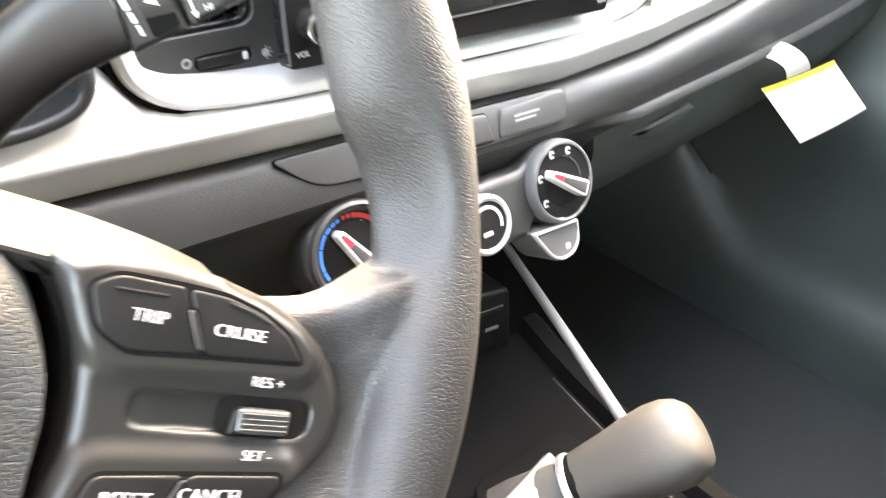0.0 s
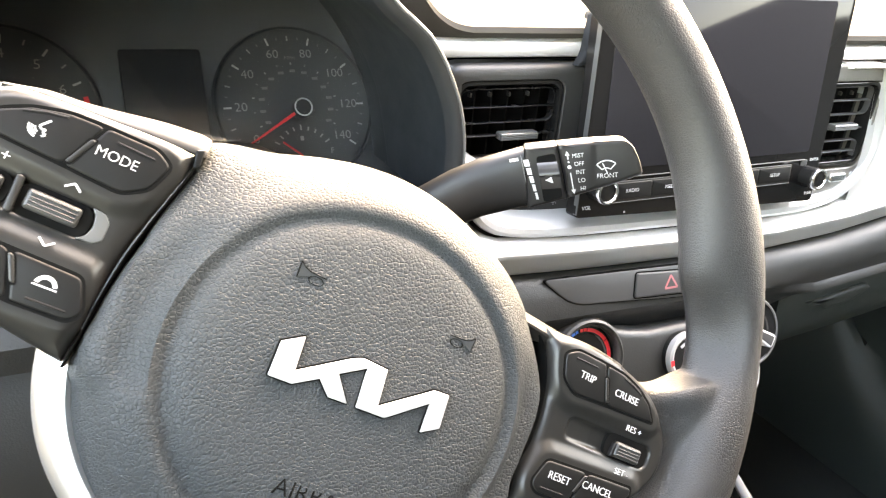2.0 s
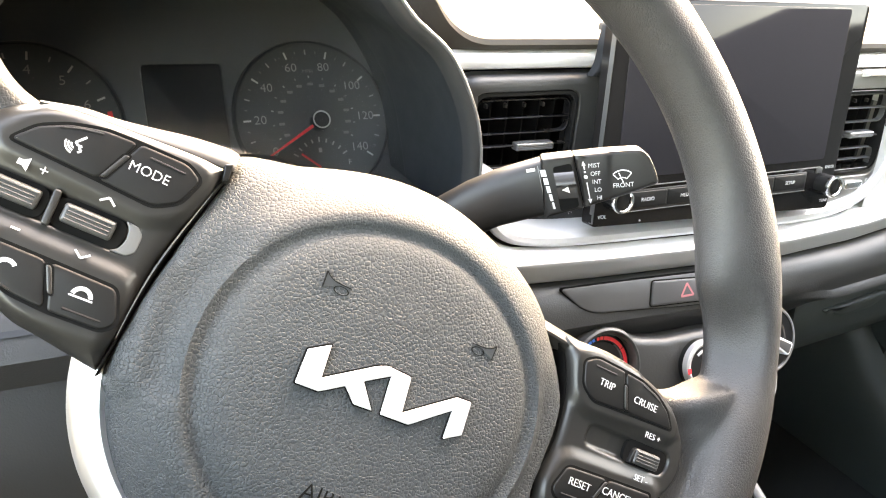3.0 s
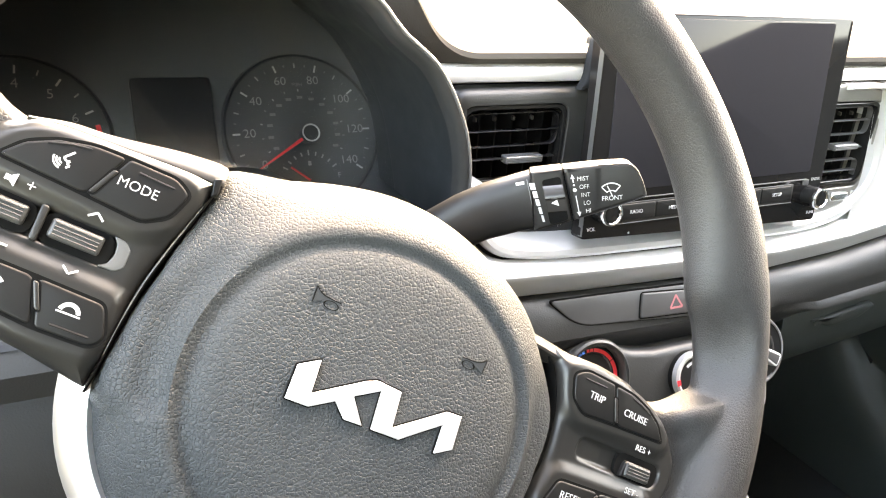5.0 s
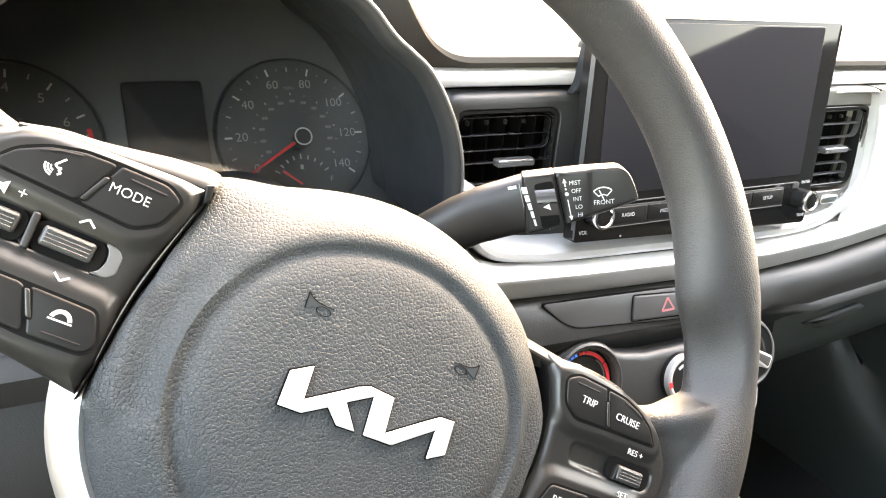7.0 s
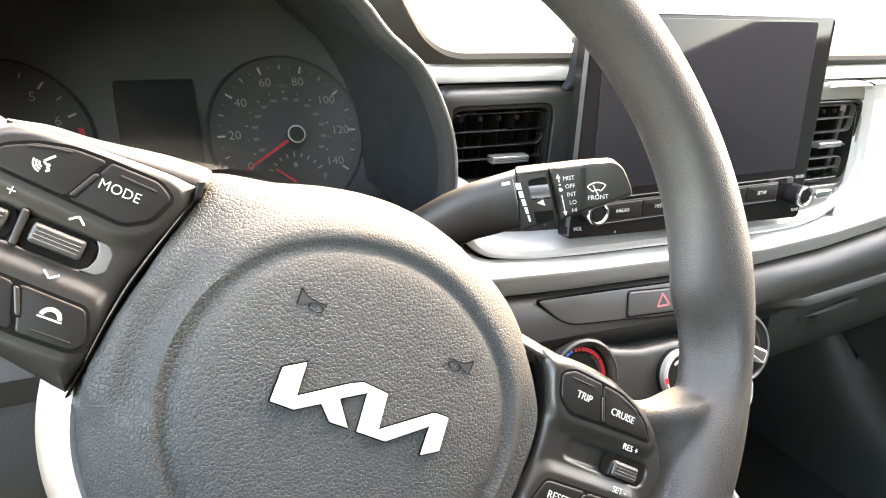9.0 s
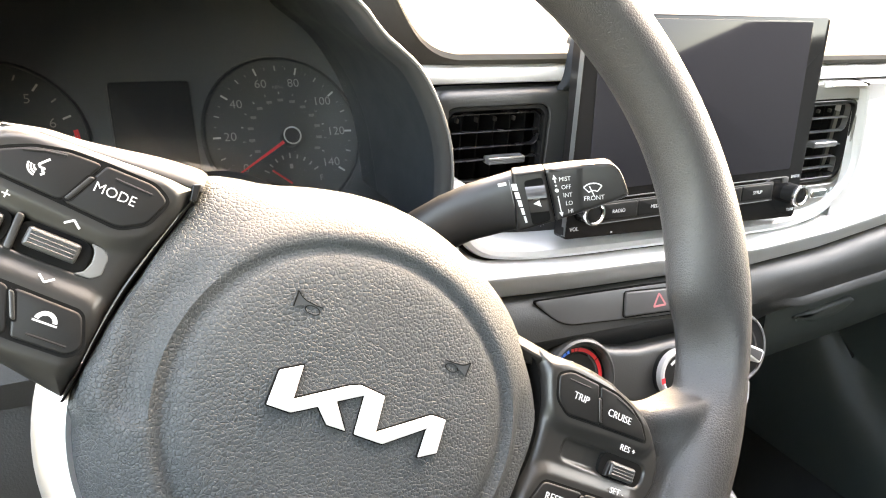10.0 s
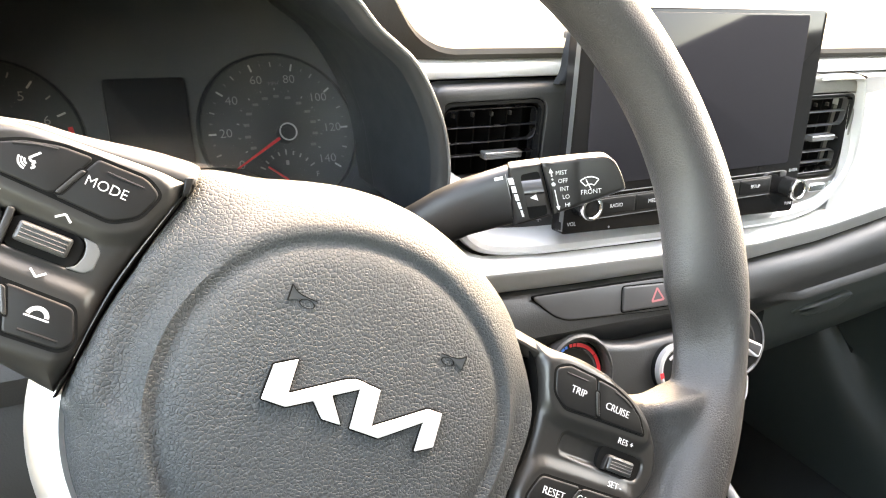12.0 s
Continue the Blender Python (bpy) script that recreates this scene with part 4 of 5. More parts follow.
def instrument_cluster():
    m = Matrix.Translation(HUB) @ Matrix.Rotation(radians(-30.1), 4, "X")
    c = empty("instrument_cluster", m, "dark instrument cluster with two round gauges and red pointers", "instrument cluster")
    out = rounded([(-0.275, -0.09), (0.092, -0.09), (0.095, 0.13), (-0.275, 0.13)], 0.02)
    part("backplate", plate(out, 0.008, 0.012), HAZEPLATE, c)
    lens = part("lens", plate(rounded([(-0.275, -0.09), (0.090, -0.09), (0.093, 0.126), (-0.275, 0.126)], 0.02), -0.020, -0.0185), LENS, c, "clear plastic lens over the gauges")
    lens.visible_shadow = False
    sp = dial(c, 0.0, ["0", "20", "40", "60", "80", "100", "120", "140"], 216.8, -36.2, 4, 211)
    # inner kilometre scale, too small to read
    for k in range(13):
        a = radians(208 - 19.7 * k)
        ca, sa = math.cos(a), math.sin(a)
        part("scale_mark", bar(0.0255 * ca - 0.0027, 0.005 + 0.0255 * sa, 0.0255 * ca + 0.0015, 0.005 + 0.0255 * sa, 0.0020, 0.0055), DIM, sp)
        part("scale_mark", bar(0.0300 * ca - 0.0012, 0.005 + 0.0300 * sa, 0.0318 * ca - 0.0012, 0.005 + 0.0318 * sa, 0.0009, 0.0055), FAINT if k % 2 == 0 else DIM, sp)
    part("lettering", lettering("MPH", 0.0028, -0.0012, 0.0055, 0.0400), DIM, sp)
    # fuel gauge in the lower part
    for k in range(9):
        a = radians(150 - 15 * k)
        r1 = 0.0225 if k % 4 else 0.0235
        part("fuel_tick", bar(0.0195 * math.cos(a), -0.033 + 0.0195 * math.sin(a), r1 * math.cos(a), -0.033 + r1 * math.sin(a), 0.0011, 0.0055), FAINT, sp)
    part("lettering", lettering("F", 0.0042, 0.0215, 0.0055, -0.0300), FAINT, sp)
    part("fuel_mark", plate(rect(0.0024, 0.0034, 0.0003, 0.0, -0.0195), 0.0055, 0.0058), FAINT, sp)
    part("needle", bar(-0.004, -0.034, -0.017, -0.0235, 0.0012, -0.004, 0.001), RED, c, "red fuel pointer")
    tach = dial(c, DIAL_GAP, ["0", "1", "2", "3", "4", "5", "6", "7"], 207, -30.7, 2, 207)
    part("lettering", lettering("x1000rpm", 0.0036, DIAL_GAP, 0.0055, 0.0235), DIM, tach)
    part("red_zone", arc(DIAL_GAP - 0.0012, 0.005, 0.0490, 0.0520, -8, 12, 0.0055), RED, tach)
    part("display", plate(rect(0.0530, 0.085, 0.003, -0.0907, 0.0042), 0.0045, 0.009, 0.0006), LCD, c, "switched-off trip display")
    return c


def cluster_hood():
    h = empty("cluster_hood", Matrix.Identity(4), "black hood over the instruments with a pale grey edge", "instrument hood")
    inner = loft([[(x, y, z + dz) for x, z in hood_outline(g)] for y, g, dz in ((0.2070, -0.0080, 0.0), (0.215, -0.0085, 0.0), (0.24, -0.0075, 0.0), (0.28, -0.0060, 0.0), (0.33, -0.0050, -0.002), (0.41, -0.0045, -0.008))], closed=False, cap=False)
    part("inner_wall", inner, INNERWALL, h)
    # the lip: a fine bright edge outside, rolling softly into the lining
    secs = []
    for y, g in ((0.2120, 0.0004), (0.2030, 0.0006), (0.1990, 0.0003), (0.1972, -0.0006), (0.1966, -0.0018), (0.1970, -0.0034), (0.1985, -0.0052), (0.2015, -0.0068), (0.2070, -0.0080)):
        secs.append([(x, y, z) for x, z in hood_outline(g)])
    part("edge_lip", loft(secs, closed=False, cap=False), HOODLIP, h, "dark grey rolled hood lip")
    bead = [[(x, y, z) for x, z in hood_outline(g)] for y, g in ((0.2000, 0.0010), (0.1975, 0.0009), (0.1962, 0.0001), (0.1960, -0.0008), (0.1968, -0.0014))]
    part("edge_bead", loft(bead, closed=False, cap=False), TRIMGREY, h, "fine pale grey edge")
    tail = smooth_open([(0.1400, 0.1995, -0.020), (0.1405, 0.1985, -0.030), (0.1385, 0.1985, -0.0400), (0.1320, 0.199, -0.0470), (0.120, 0.200, -0.0510), (0.104, 0.201, -0.0530), (0.07, 0.203, -0.0540)], 5)
    part("trim_tail", tube(tail, 0.0034, 12), HOODLIP, h)
    part("lower_lining", solid(loft([[tuple(p), (p.x - 0.002, 0.222, p.z + 0.001), (p.x - 0.004, 0.245, p.z - 0.004)] for p in tail], closed=False, cap=False), 0.001), SOFT, h)
    outer = loft([[(x, y, z + dz) for x, z in hood_outline(g)] for y, g, dz in ((0.2120, 0.0002, 0.0), (0.24, 0.0010, 0.0), (0.30, 0.0020, -0.003), (0.42, 0.0, -0.010), (0.60, -0.015, -0.030))], closed=False, cap=False)
    part("outer_skin", outer, TOPPAD, h)
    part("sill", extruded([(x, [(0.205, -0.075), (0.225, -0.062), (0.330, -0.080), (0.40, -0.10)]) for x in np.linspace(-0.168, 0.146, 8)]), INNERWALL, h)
    return h


# ---- dashboard: skins along x ----
LIP = [(0.05, -0.088), (0.128, -0.092), (0.258, -0.100), (0.362, -0.104), (0.446, -0.109), (0.54, -0.104), (0.643, -0.091), (0.75, -0.072), (0.90, -0.045), (1.00, -0.03)]
STRIP_Z = [(0.05, -0.050), (0.17, -0.058), (0.24, -0.066), (0.333, -0.070), (0.427, -0.073), (0.51, -0.071), (0.60, -0.062), (0.75, -0.04), (1.0, -0.01)]
GLOVE_TOP = [(0.05, -0.132), (0.30, -0.139), (0.45, -0.146), (0.523, -0.152), (0.681, -0.141), (0.905, -0.128), (1.0, -0.12)]


def dash_y(x):
    """How far back the dash face lies; it bends away towards the doors."""
    return 0.030 * max(0.0, (x - 0.62) / 0.38) ** 2


def front_y(x):
    """The band and the pad's edge step forward beyond the screen."""
    def ease(k):
        k = max(0.0, min(1.0, k))
        return k * k * (3 - 2 * k)
    return dash_y(x) - 0.0205 * ease((x - 0.40) / 0.07) * (1 - ease((x - 0.60) / 0.30))


def dashboard():
    d = empty("dashboard", Matrix.Identity(4), "dark grey dashboard with a satin silver panel across it", "dashboard", kind="structure")
    xs = list(np.linspace(0.09, 0.20, 44)) + list(np.linspace(0.22, 1.078, 41))

    def rise(x):
        return lerp_at([(0.090, 0.100), (0.100, 0.072), (0.110, 0.047), (0.116, 0.0365), (0.122, 0.0268), (0.128, 0.0180), (0.133, 0.0122), (0.1381, 0.0080), (0.1435, 0.0048), (0.149, 0.0024), (0.155, 0.0009), (0.162, 0.0)], x)
    pad = []
    for x in xs:
        r, b = rise(x), dash_y(x)
        low = lerp_at([(0.090, 0.096), (0.0932, 0.092), (0.1018, 0.085), (0.1127, 0.0765), (0.1212, 0.066), (0.127, 0.0615)], x)
        pad.append((x, [(y + (front_y(x) if y < 0.25 else b), (z + r if z > 0.062 or y > 0.25 else low)) for y, z in ((0.245, 0.0615), (0.240, 0.0625), (0.2375, 0.066), (0.239, 0.0695), (0.246, 0.0715), (0.262, 0.072), (0.30, 0.070), (0.45, 0.060), (0.70, 0.03), (0.82, -0.03))]))
    part("top_pad", extruded(pad), TOPPAD, d, "dark grained top pad")
    deck = [(x, [(0.445, -0.02), (0.45, 0.012), (0.60, 0.006), (0.82, -0.035)]) for x in np.linspace(-0.40, 0.16, 8)]
    part("dash_deck", extruded(deck, 0.004), TOPPAD, d)
    # upper silver band
    band = [(x, [(y + front_y(x), z) for y, z in ((0.246, 0.0625), (0.2415, 0.0612), (0.2385, 0.0585), (0.2375, 0.0545), (0.2385, 0.0510), (0.243, 0.0495))]) for x in np.linspace(0.136, 1.078, 54)]
    part("silver_band", extruded(band), SILVER, d, "satin silver upper band")
    # passenger panel below the band
    panel = []
    for x in np.linspace(0.546, 1.078, 28):
        zb = lerp_at(LIP, x)
        zs = [0.0505, 0.0475, 0.030, 0.0, -0.03, zb + 0.03, zb + 0.016]
        ys = [0.250, 0.2440, 0.2400, 0.2330, 0.2240, 0.2130, 0.2060]
        near = 0.2120 + 0.30 * max(0.0, x - 0.570)
        panel.append((x, [((min(y, near) + (0, -0.004, 0.007, 0.003, 0, 0, 0)[i] if i else 0.243) + dash_y(x), max(z, zb + 0.016 + 0.001 * (6 - i))) for i, (y, z) in enumerate(zip(ys, zs))]))
    part("passenger_panel", extruded(panel), SILVER, d, "satin silver passenger panel")
    # lower silver roll and its grey lip
    roll, lip = [], []
    for x in np.linspace(0.02, 1.078, 60):
        zt, zb, b = min(lerp_at(STRIP_Z, x), 0.2), lerp_at(LIP, x), dash_y(x)
        if x > 0.60:
            zt = zb + 0.030
        if x < 0.162:
            zt = lerp_at([(0.02, -0.070), (0.07, -0.0595), (0.104, -0.0580), (0.12, -0.0560), (0.132, -0.0510), (0.141, -0.0380), (0.148, -0.0310), (0.156, -0.045), (0.162, -0.058)], x)
        zm = zb + 0.0205
        if 0.164 < x < 0.56:
            zt -= 0.0045
        roll.append((x, [(0.2200 + b, zt + 0.002), (0.2130 + b, zt - 0.002), (0.2070 + b, zm + (zt - zm) * 0.62), (0.2025 + b, zm + (zt - zm) * 0.30), (0.2000 + b, zm)]))
        lip.append((x, [(0.2000 + b, zm), (0.1998 + b, zm - 0.0015), (0.2010 + b, zm - 0.004), (0.2040 + b, zb + 0.0095), (0.2072 + b, zb + 0.004), (0.2098 + b, zb + 0.0005), (0.2140 + b, zb - 0.001), (0.232 + b, zb + 0.002)]))
    part("silver_roll", extruded(roll), SILVER, d, "satin silver lower roll")
    part("lower_lip", extruded(lip), SILVER, d, "satin grey underside of the roll")
    # soft shelf front below it; above the heater controls it runs on down as their fascia
    FASCIA = [(0.2000, -0.003), (0.2060, -0.013), (0.2130, -0.030), (0.2220, -0.055), (0.2400, -0.080)]
    TUCK = [(0.1950, -0.002), (0.1990, -0.0035), (0.2050, -0.004), (0.2150, -0.003), (0.2400, 0.004)]
    shelf = []
    for x in np.linspace(0.02, 1.078, 60):
        zb, zg, b = lerp_at(LIP, x), lerp_at(GLOVE_TOP, x), dash_y(x)
        k = max(0.0, min(1.0, (x - 0.44) / 0.10))
        k = k * k * (3 - 2 * k)
        flat = (0.2045, 0.2005, 0.1972, 0.1955, 0.1963, 0.1978)
        bulge = (0.2010, 0.1965, 0.1965, 0.1990, 0.1990, 0.1955)
        ys = [b + p * (1 - k) + q * k for p, q in zip(flat, bulge)]
        zs = [zb * (1 - f) + zg * f for f in (0.22, 0.42, 0.64, 0.84)] + [zg + 0.0055, zg + 0.0015]
        shelf.append((x, [(0.235 + b, zb + 0.005), (0.2150 + b, zb - 0.002), (0.2085 + b, zb - 0.0045)] + list(zip(ys, zs)) + [(b + p[0] * (1 - k) + q[0] * k, zg + p[1] * (1 - k) + q[1] * k) for p, q in zip(FASCIA, TUCK)]))
    part("shelf_front", extruded(shelf), SOFT, d, "soft dark grey shelf front")
    # housing round the vents and screen
    hous = rounded([(0.1475, 0.047), (0.1475, -0.052), (0.165, -0.066), (0.58, -0.076), (0.604, -0.06), (0.604, 0.047)], [0.01, 0.02, 0.02, 0.02, 0.02, 0.006])
    hole_l, hole_r = rect(0.084, 0.072, 0.010, 0.194, 0.0005), rect(0.084, 0.0765, 0.010, 0.5075, -0.0045)
    slot = rect(0.0315, 0.0076, 0.003, 0.2166, -0.0512)
    part("vent_housing", plate(hous, 0.2335, 0.250, 0.0075, [hole_l, hole_r, slot], steps=6), SOFT, d, "dark grey vent housing")
    # the far housing's pale tone stands for sunlight on grey plastic
    far = rounded([(0.462, 0.0480), (0.462, -0.062), (0.520, -0.066), (0.552, -0.050), (0.556, -0.020), (0.549, 0.0480)], [0.003, 0.003, 0.02, 0.02, 0.02, 0.004])
    part("vent_housing", plate(far, 0.2145, 0.2340, 0.002, [hole_r]), SUNLIT, d, "pale vent housing beside the screen, its sunlight painted in")
    part("inner_wall", plate(rect(0.45, 0.15, 0.01, 0.38, -0.01), 0.285, 0.29), GAP, d)
    # bright strip that runs under the screen and up beside the far vent
    path = smooth_open([(0.1585, -0.012), (0.1600, -0.030), (0.1640, -0.044), (0.176, -0.0550), (0.196, -0.0610), (0.24, -0.0655), (0.333, -0.0690), (0.427, -0.0720), (0.480, -0.0722), (0.515, -0.0685), (0.538, -0.0600), (0.552, -0.046), (0.5585, -0.026), (0.5565, 0.0), (0.5500, 0.025), (0.5462, 0.0390), (0.5430, 0.0445), (0.5360, 0.0460), (0.520, 0.0462), (0.496, 0.0463)], 6)
    secs = []
    for i, p in enumerate(path):
        t = (path[min(i + 1, len(path) - 1)] - path[max(i - 1, 0)]).normalized()
        nrm = Vector((-t.y, t.x))
        lift = 0.207
        w = 0.0062 - 0.0038 * max(0.0, min(1.0, (p.y + 0.066) / 0.030)) * (p.x > 0.45)
        secs.append([(p.x + nrm.x * o, lift + y, p.y + nrm.y * o) for o, y in ((-w, 0.028), (-w, 0.006), (-w * 0.8, 0.0025), (-w * 0.3, 0.0003), (w * 0.3, 0.0012), (w * 0.8, 0.0055), (w, 0.010), (w, 0.030))])
    part("bright_strip", loft(secs), SILVER, d, "bright satin strip below the screen")
    # black bar painted in for the shadow line under the strip
    secs = []
    path = [p for p in path if p.y < 0.020]
    for i, p in enumerate(path):
        t = (path[min(i + 1, len(path) - 1)] - path[max(i - 1, 0)]).normalized()
        nrm = Vector((-t.y, t.x))
        lift = 0.2125
        secs.append([(p.x + nrm.x * o, lift + y, p.y + nrm.y * o) for o, y in ((-0.0085, 0.026), (-0.0085, 0.0), (-0.004, 0.0), (-0.004, 0.026))])
    part("shadow_gap", loft(secs), GAP, d)
    # lower half: glove box wall, knee panel, and the dark well under the controls
    low = []
    for x in np.linspace(0.50, 1.078, 30):
        zg, b = lerp_at(GLOVE_TOP, x), dash_y(x)
        low.append((x, [(0.245 + b, zg + 0.01), (0.215 + b, zg - 0.006), (0.212 + b, zg - 0.03), (0.2145 + b, zg - 0.055), (0.224 + b, zg - 0.076), (0.245 + b, zg - 0.090), (0.30 + b, zg - 0.100), (0.60, zg - 0.11)]))
    part("glove_box", extruded(low), GLOVE, d, "dark glove box lid")
    part("glove_cheek", loft([[(0.502, y, z), (0.502, 0.46, z)] for y, z in low[0][1]], closed=False, cap=False), GLOVE, d)
    part("glove_handle", plate(rounded([(0.536, -0.178), (0.580, -0.1725), (0.620, -0.1680), (0.630, -0.1735), (0.606, -0.1855), (0.570, -0.1885)], 0.005), 0.2080, 0.216, 0.004), GLOVE, d)
    knee = []
    for x in np.linspace(-0.36, 0.232, 40):
        turn = 0.10 * max(0.0, (x - 0.165) / 0.067) ** 2
        knee.append((x, [(y + turn, z) for y, z in ((0.26, -0.10), (0.225, -0.115), (0.205, -0.15), (0.20, -0.22), (0.215, -0.30), (0.27, -0.36), (0.45, -0.40))]))
    part("knee_panel", extruded(knee), SOFT, d, "dark grey knee panel")
    left = []
    for x in np.linspace(-0.36, 0.06, 20):
        left.append((x, [(0.250, -0.055), (0.225, -0.058), (0.212, -0.066), (0.20, -0.088), (0.203, -0.105), (0.26, -0.108)]))
    part("driver_panel", extruded(left), SOFT, d, "dark driver side panel")
    # the well is near-black in place of the shade under the dash
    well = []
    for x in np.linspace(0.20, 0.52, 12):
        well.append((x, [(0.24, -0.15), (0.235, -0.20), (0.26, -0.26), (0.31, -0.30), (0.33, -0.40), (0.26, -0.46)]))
    part("storage_well", extruded(well), GAP, d, "open storage well, its shade painted black")
    return d


def vent(x, side):
    """An air vent with slats, upright vanes, a loop-shaped louvre and a silver slider."""
    v = empty("air_vent", pose(x, 0.236 if side > 0 else 0.2165, 0.0005 if side > 0 else -0.0030), "black air vent with a silver slider" if side > 0 else "air vent with slats painted sunlit grey and a silver slider beside the screen", "air vent", "vents beside the screen")
    part("frame", plate(rect(0.0835, 0.0715, 0.010), -0.0015, 0.012, 0.0012, [rect(0.0775, 0.0655, 0.009)]), GLOSS, v)

    def louvre(z0, z1, y):
        return plate(rect(0.0745, z1 - z0, 0.007, 0, (z0 + z1) / 2), y, y + 0.005, 0.0005, [rect(0.0727, z1 - z0 - 0.0018, 0.006, 0, (z0 + z1) / 2)])
    loops = ((0.0060, 0.0300), (-0.0345, -0.0168)) if side > 0 else ((0.0070, 0.0315), (-0.0375, -0.0150))
    # the far vent's louvres and slats are paler, sunlight put into their colour
    for z0, z1 in loops:
        part("louvre", louvre(z0, z1, 0.0015), VENT if side > 0 else PANELGREY, v)
    for z in ((0.0170, -0.0026, -0.0260) if side > 0 else (0.0193, -0.0050, -0.0255)):
        part("slat", plate(rect(0.0745, 0.0010, 0.0004, 0, z), 0.0020, 0.0065, 0.0004), VENT if side > 0 else PANELGREY, v)
    for k in range(4):
        part("slat_tab", plate(rect(0.0018, 0.0030, 0.0004, -0.0262 + 0.0150 * k, 0.0242), 0.007, 0.010, 0.0005), SATIN, v)
    for k in range(6):
        part("vane", plate(rect(0.0012, 0.064, 0.0004, -0.032 + 0.0130 * k, 0.0), 0.014, 0.036), GAP, v)
    tab = part("slider", plate(rect(0.0300, 0.0052, 0.0012, 0.0100, -0.0026), -0.0030, 0.0045, 0.0014), SLIDER, v)
    for k in range(3):
        part("slider_rib", plate(rect(0.0280, 0.0005, 0.0002, 0.0100, -0.0038 + 0.0012 * k), -0.0034, -0.0026, 0.0002), SLIDER, tab)
    part("slider_edge", plate(rect(0.0292, 0.0010, 0.0004, 0.0100, -0.0006), -0.0030, -0.0008, 0.0004), CHROME, tab, "silver slider edge")
    return v


# ---- screen unit ----


def screen_unit():
    m = pose(0.358, 0.2035, -0.030) @ Matrix.Rotation(radians(-6.5), 4, "X")
    s = empty("touch_screen", m, "switched-off touch screen with gloss black frame, keys and two knobs", "touch screen")
    body = rounded([(-0.1208, -0.0235), (0.1228, -0.033), (0.1252, 0.012), (0.1290, 0.1305), (-0.1142, 0.1305), (-0.1180, 0.02)], [0.004, 0.004, 0.02, 0.005, 0.005, 0.02])
    part("frame", plate(body, 0.0, 0.012, 0.0015), BORDER, s, "gloss black frame")
    part("back_box", plate(rounded([(-0.0920, 0.00), (0.118, 0.00), (0.118, 0.10), (-0.0920, 0.114)], 0.004), 0.0125, 0.05, 0.002), TOPPAD, s)
    part("display", plate(rect(0.2098, 0.117, 0.003, 0.0021, 0.0685), -0.0008, 0.002, 0.0003), GLASS, s, "dark switched-off display")
    # grey strip painted in as the reflection along the frame's left edge
    part("edge_glint", plate(rounded([(-0.1205, -0.021), (-0.1201, -0.021), (-0.1137, 0.129), (-0.1141, 0.129)], 0.0001), -0.0004, 0.004, 0.0001), PANELGREY, s)
    part("silver_line", plate(rect(0.206, 0.0008, 0.0003, 0.002, 0.0035), -0.0012, 0.002, 0.0003), PANELGREY, s)
    part("key_strip", plate(rounded([(-0.0925, -0.0150), (0.0900, -0.0150), (0.0900, 0.0008), (-0.0925, 0.0008)], 0.001), -0.0009, 0.003, 0.0004), SATIN, s)
    part("row_line", plate(rect(0.182, 0.0006, 0.0002, -0.001, -0.0146), -0.0012, 0.002, 0.0002), TRIMGREY, s)
    words = ["RADIO", "MEDIA", "", "", "SETUP"]
    for k, wd in enumerate(words):
        x = -0.074 + k * 0.0362
        key = part("key", plate(rect(0.0348, 0.0120, 0.0012, x, -0.0065), -0.0016, 0.004, 0.0006), KEY, s)
        if wd:
            part("lettering", lettering(wd, 0.0027, x, -0.0018, -0.0065), PRINT, key, "white lettering " + wd)
        elif k == 3:
            pts = [Vector((x + (0.0022 if i % 2 == 0 else 0.0010) * math.sin(math.pi * i / 5), -0.0065 + (0.0022 if i % 2 == 0 else 0.0010) * math.cos(math.pi * i / 5))) for i in range(10)]
            part("star_mark", plate(pts[::-1], -0.0018, -0.0015), PRINT, key)
    for x, z in ((-0.1055, -0.0025), (0.1095, -0.0105)):
        k = part("knob", turned([(0.0088, 0.002), (0.0086, -0.010), (0.0082, -0.0125), (0.0070, -0.0132), (0.0001, -0.0132)], 40, x, z, cap=False), GLOSS, s)
        part("knob_ring", turned([(0.0087, -0.0105), (0.0090, -0.0122), (0.0085, -0.0139), (0.0071, -0.0142), (0.0064, -0.0131)], 40, x, z, cap=False), CHROME, k, "bright knob ring")
    part("lettering", lettering("VOL", 0.0028, -0.1125, -0.0003, -0.0165), PRINT, s, "white lettering VOL")
    part("lettering", lettering("ENTER", 0.0024, 0.1160, -0.0003, 0.0030), PRINT, s, "white lettering ENTER")
    part("lettering", lettering("TUNE", 0.0024, 0.1160, -0.0003, -0.0255), PRINT, s, "white lettering TUNE")
    part("shroud", plate(rounded([(-0.1085, 0.114), (-0.1118, 0.0985), (-0.1128, 0.0875), (-0.1185, 0.0785), (-0.106, 0.0795), (-0.095, 0.086), (-0.090, 0.114)], [0.003, 0.01, 0.006, 0.001, 0.004, 0.003, 0.003]), 0.0165, 0.0235, 0.002), SHROUD, s, "dark grey shroud behind the screen")
    part("key_mark", plate(rect(0.007, 0.0045, 0.0006, 0.104, 0.0010), -0.0010, 0.002, 0.0004), PANELGREY, s)
    part("pin_hole", plate(circle(0.0008, -0.078, -0.0225, 12), -0.0003, 0.001), FAINT, s)
    return s


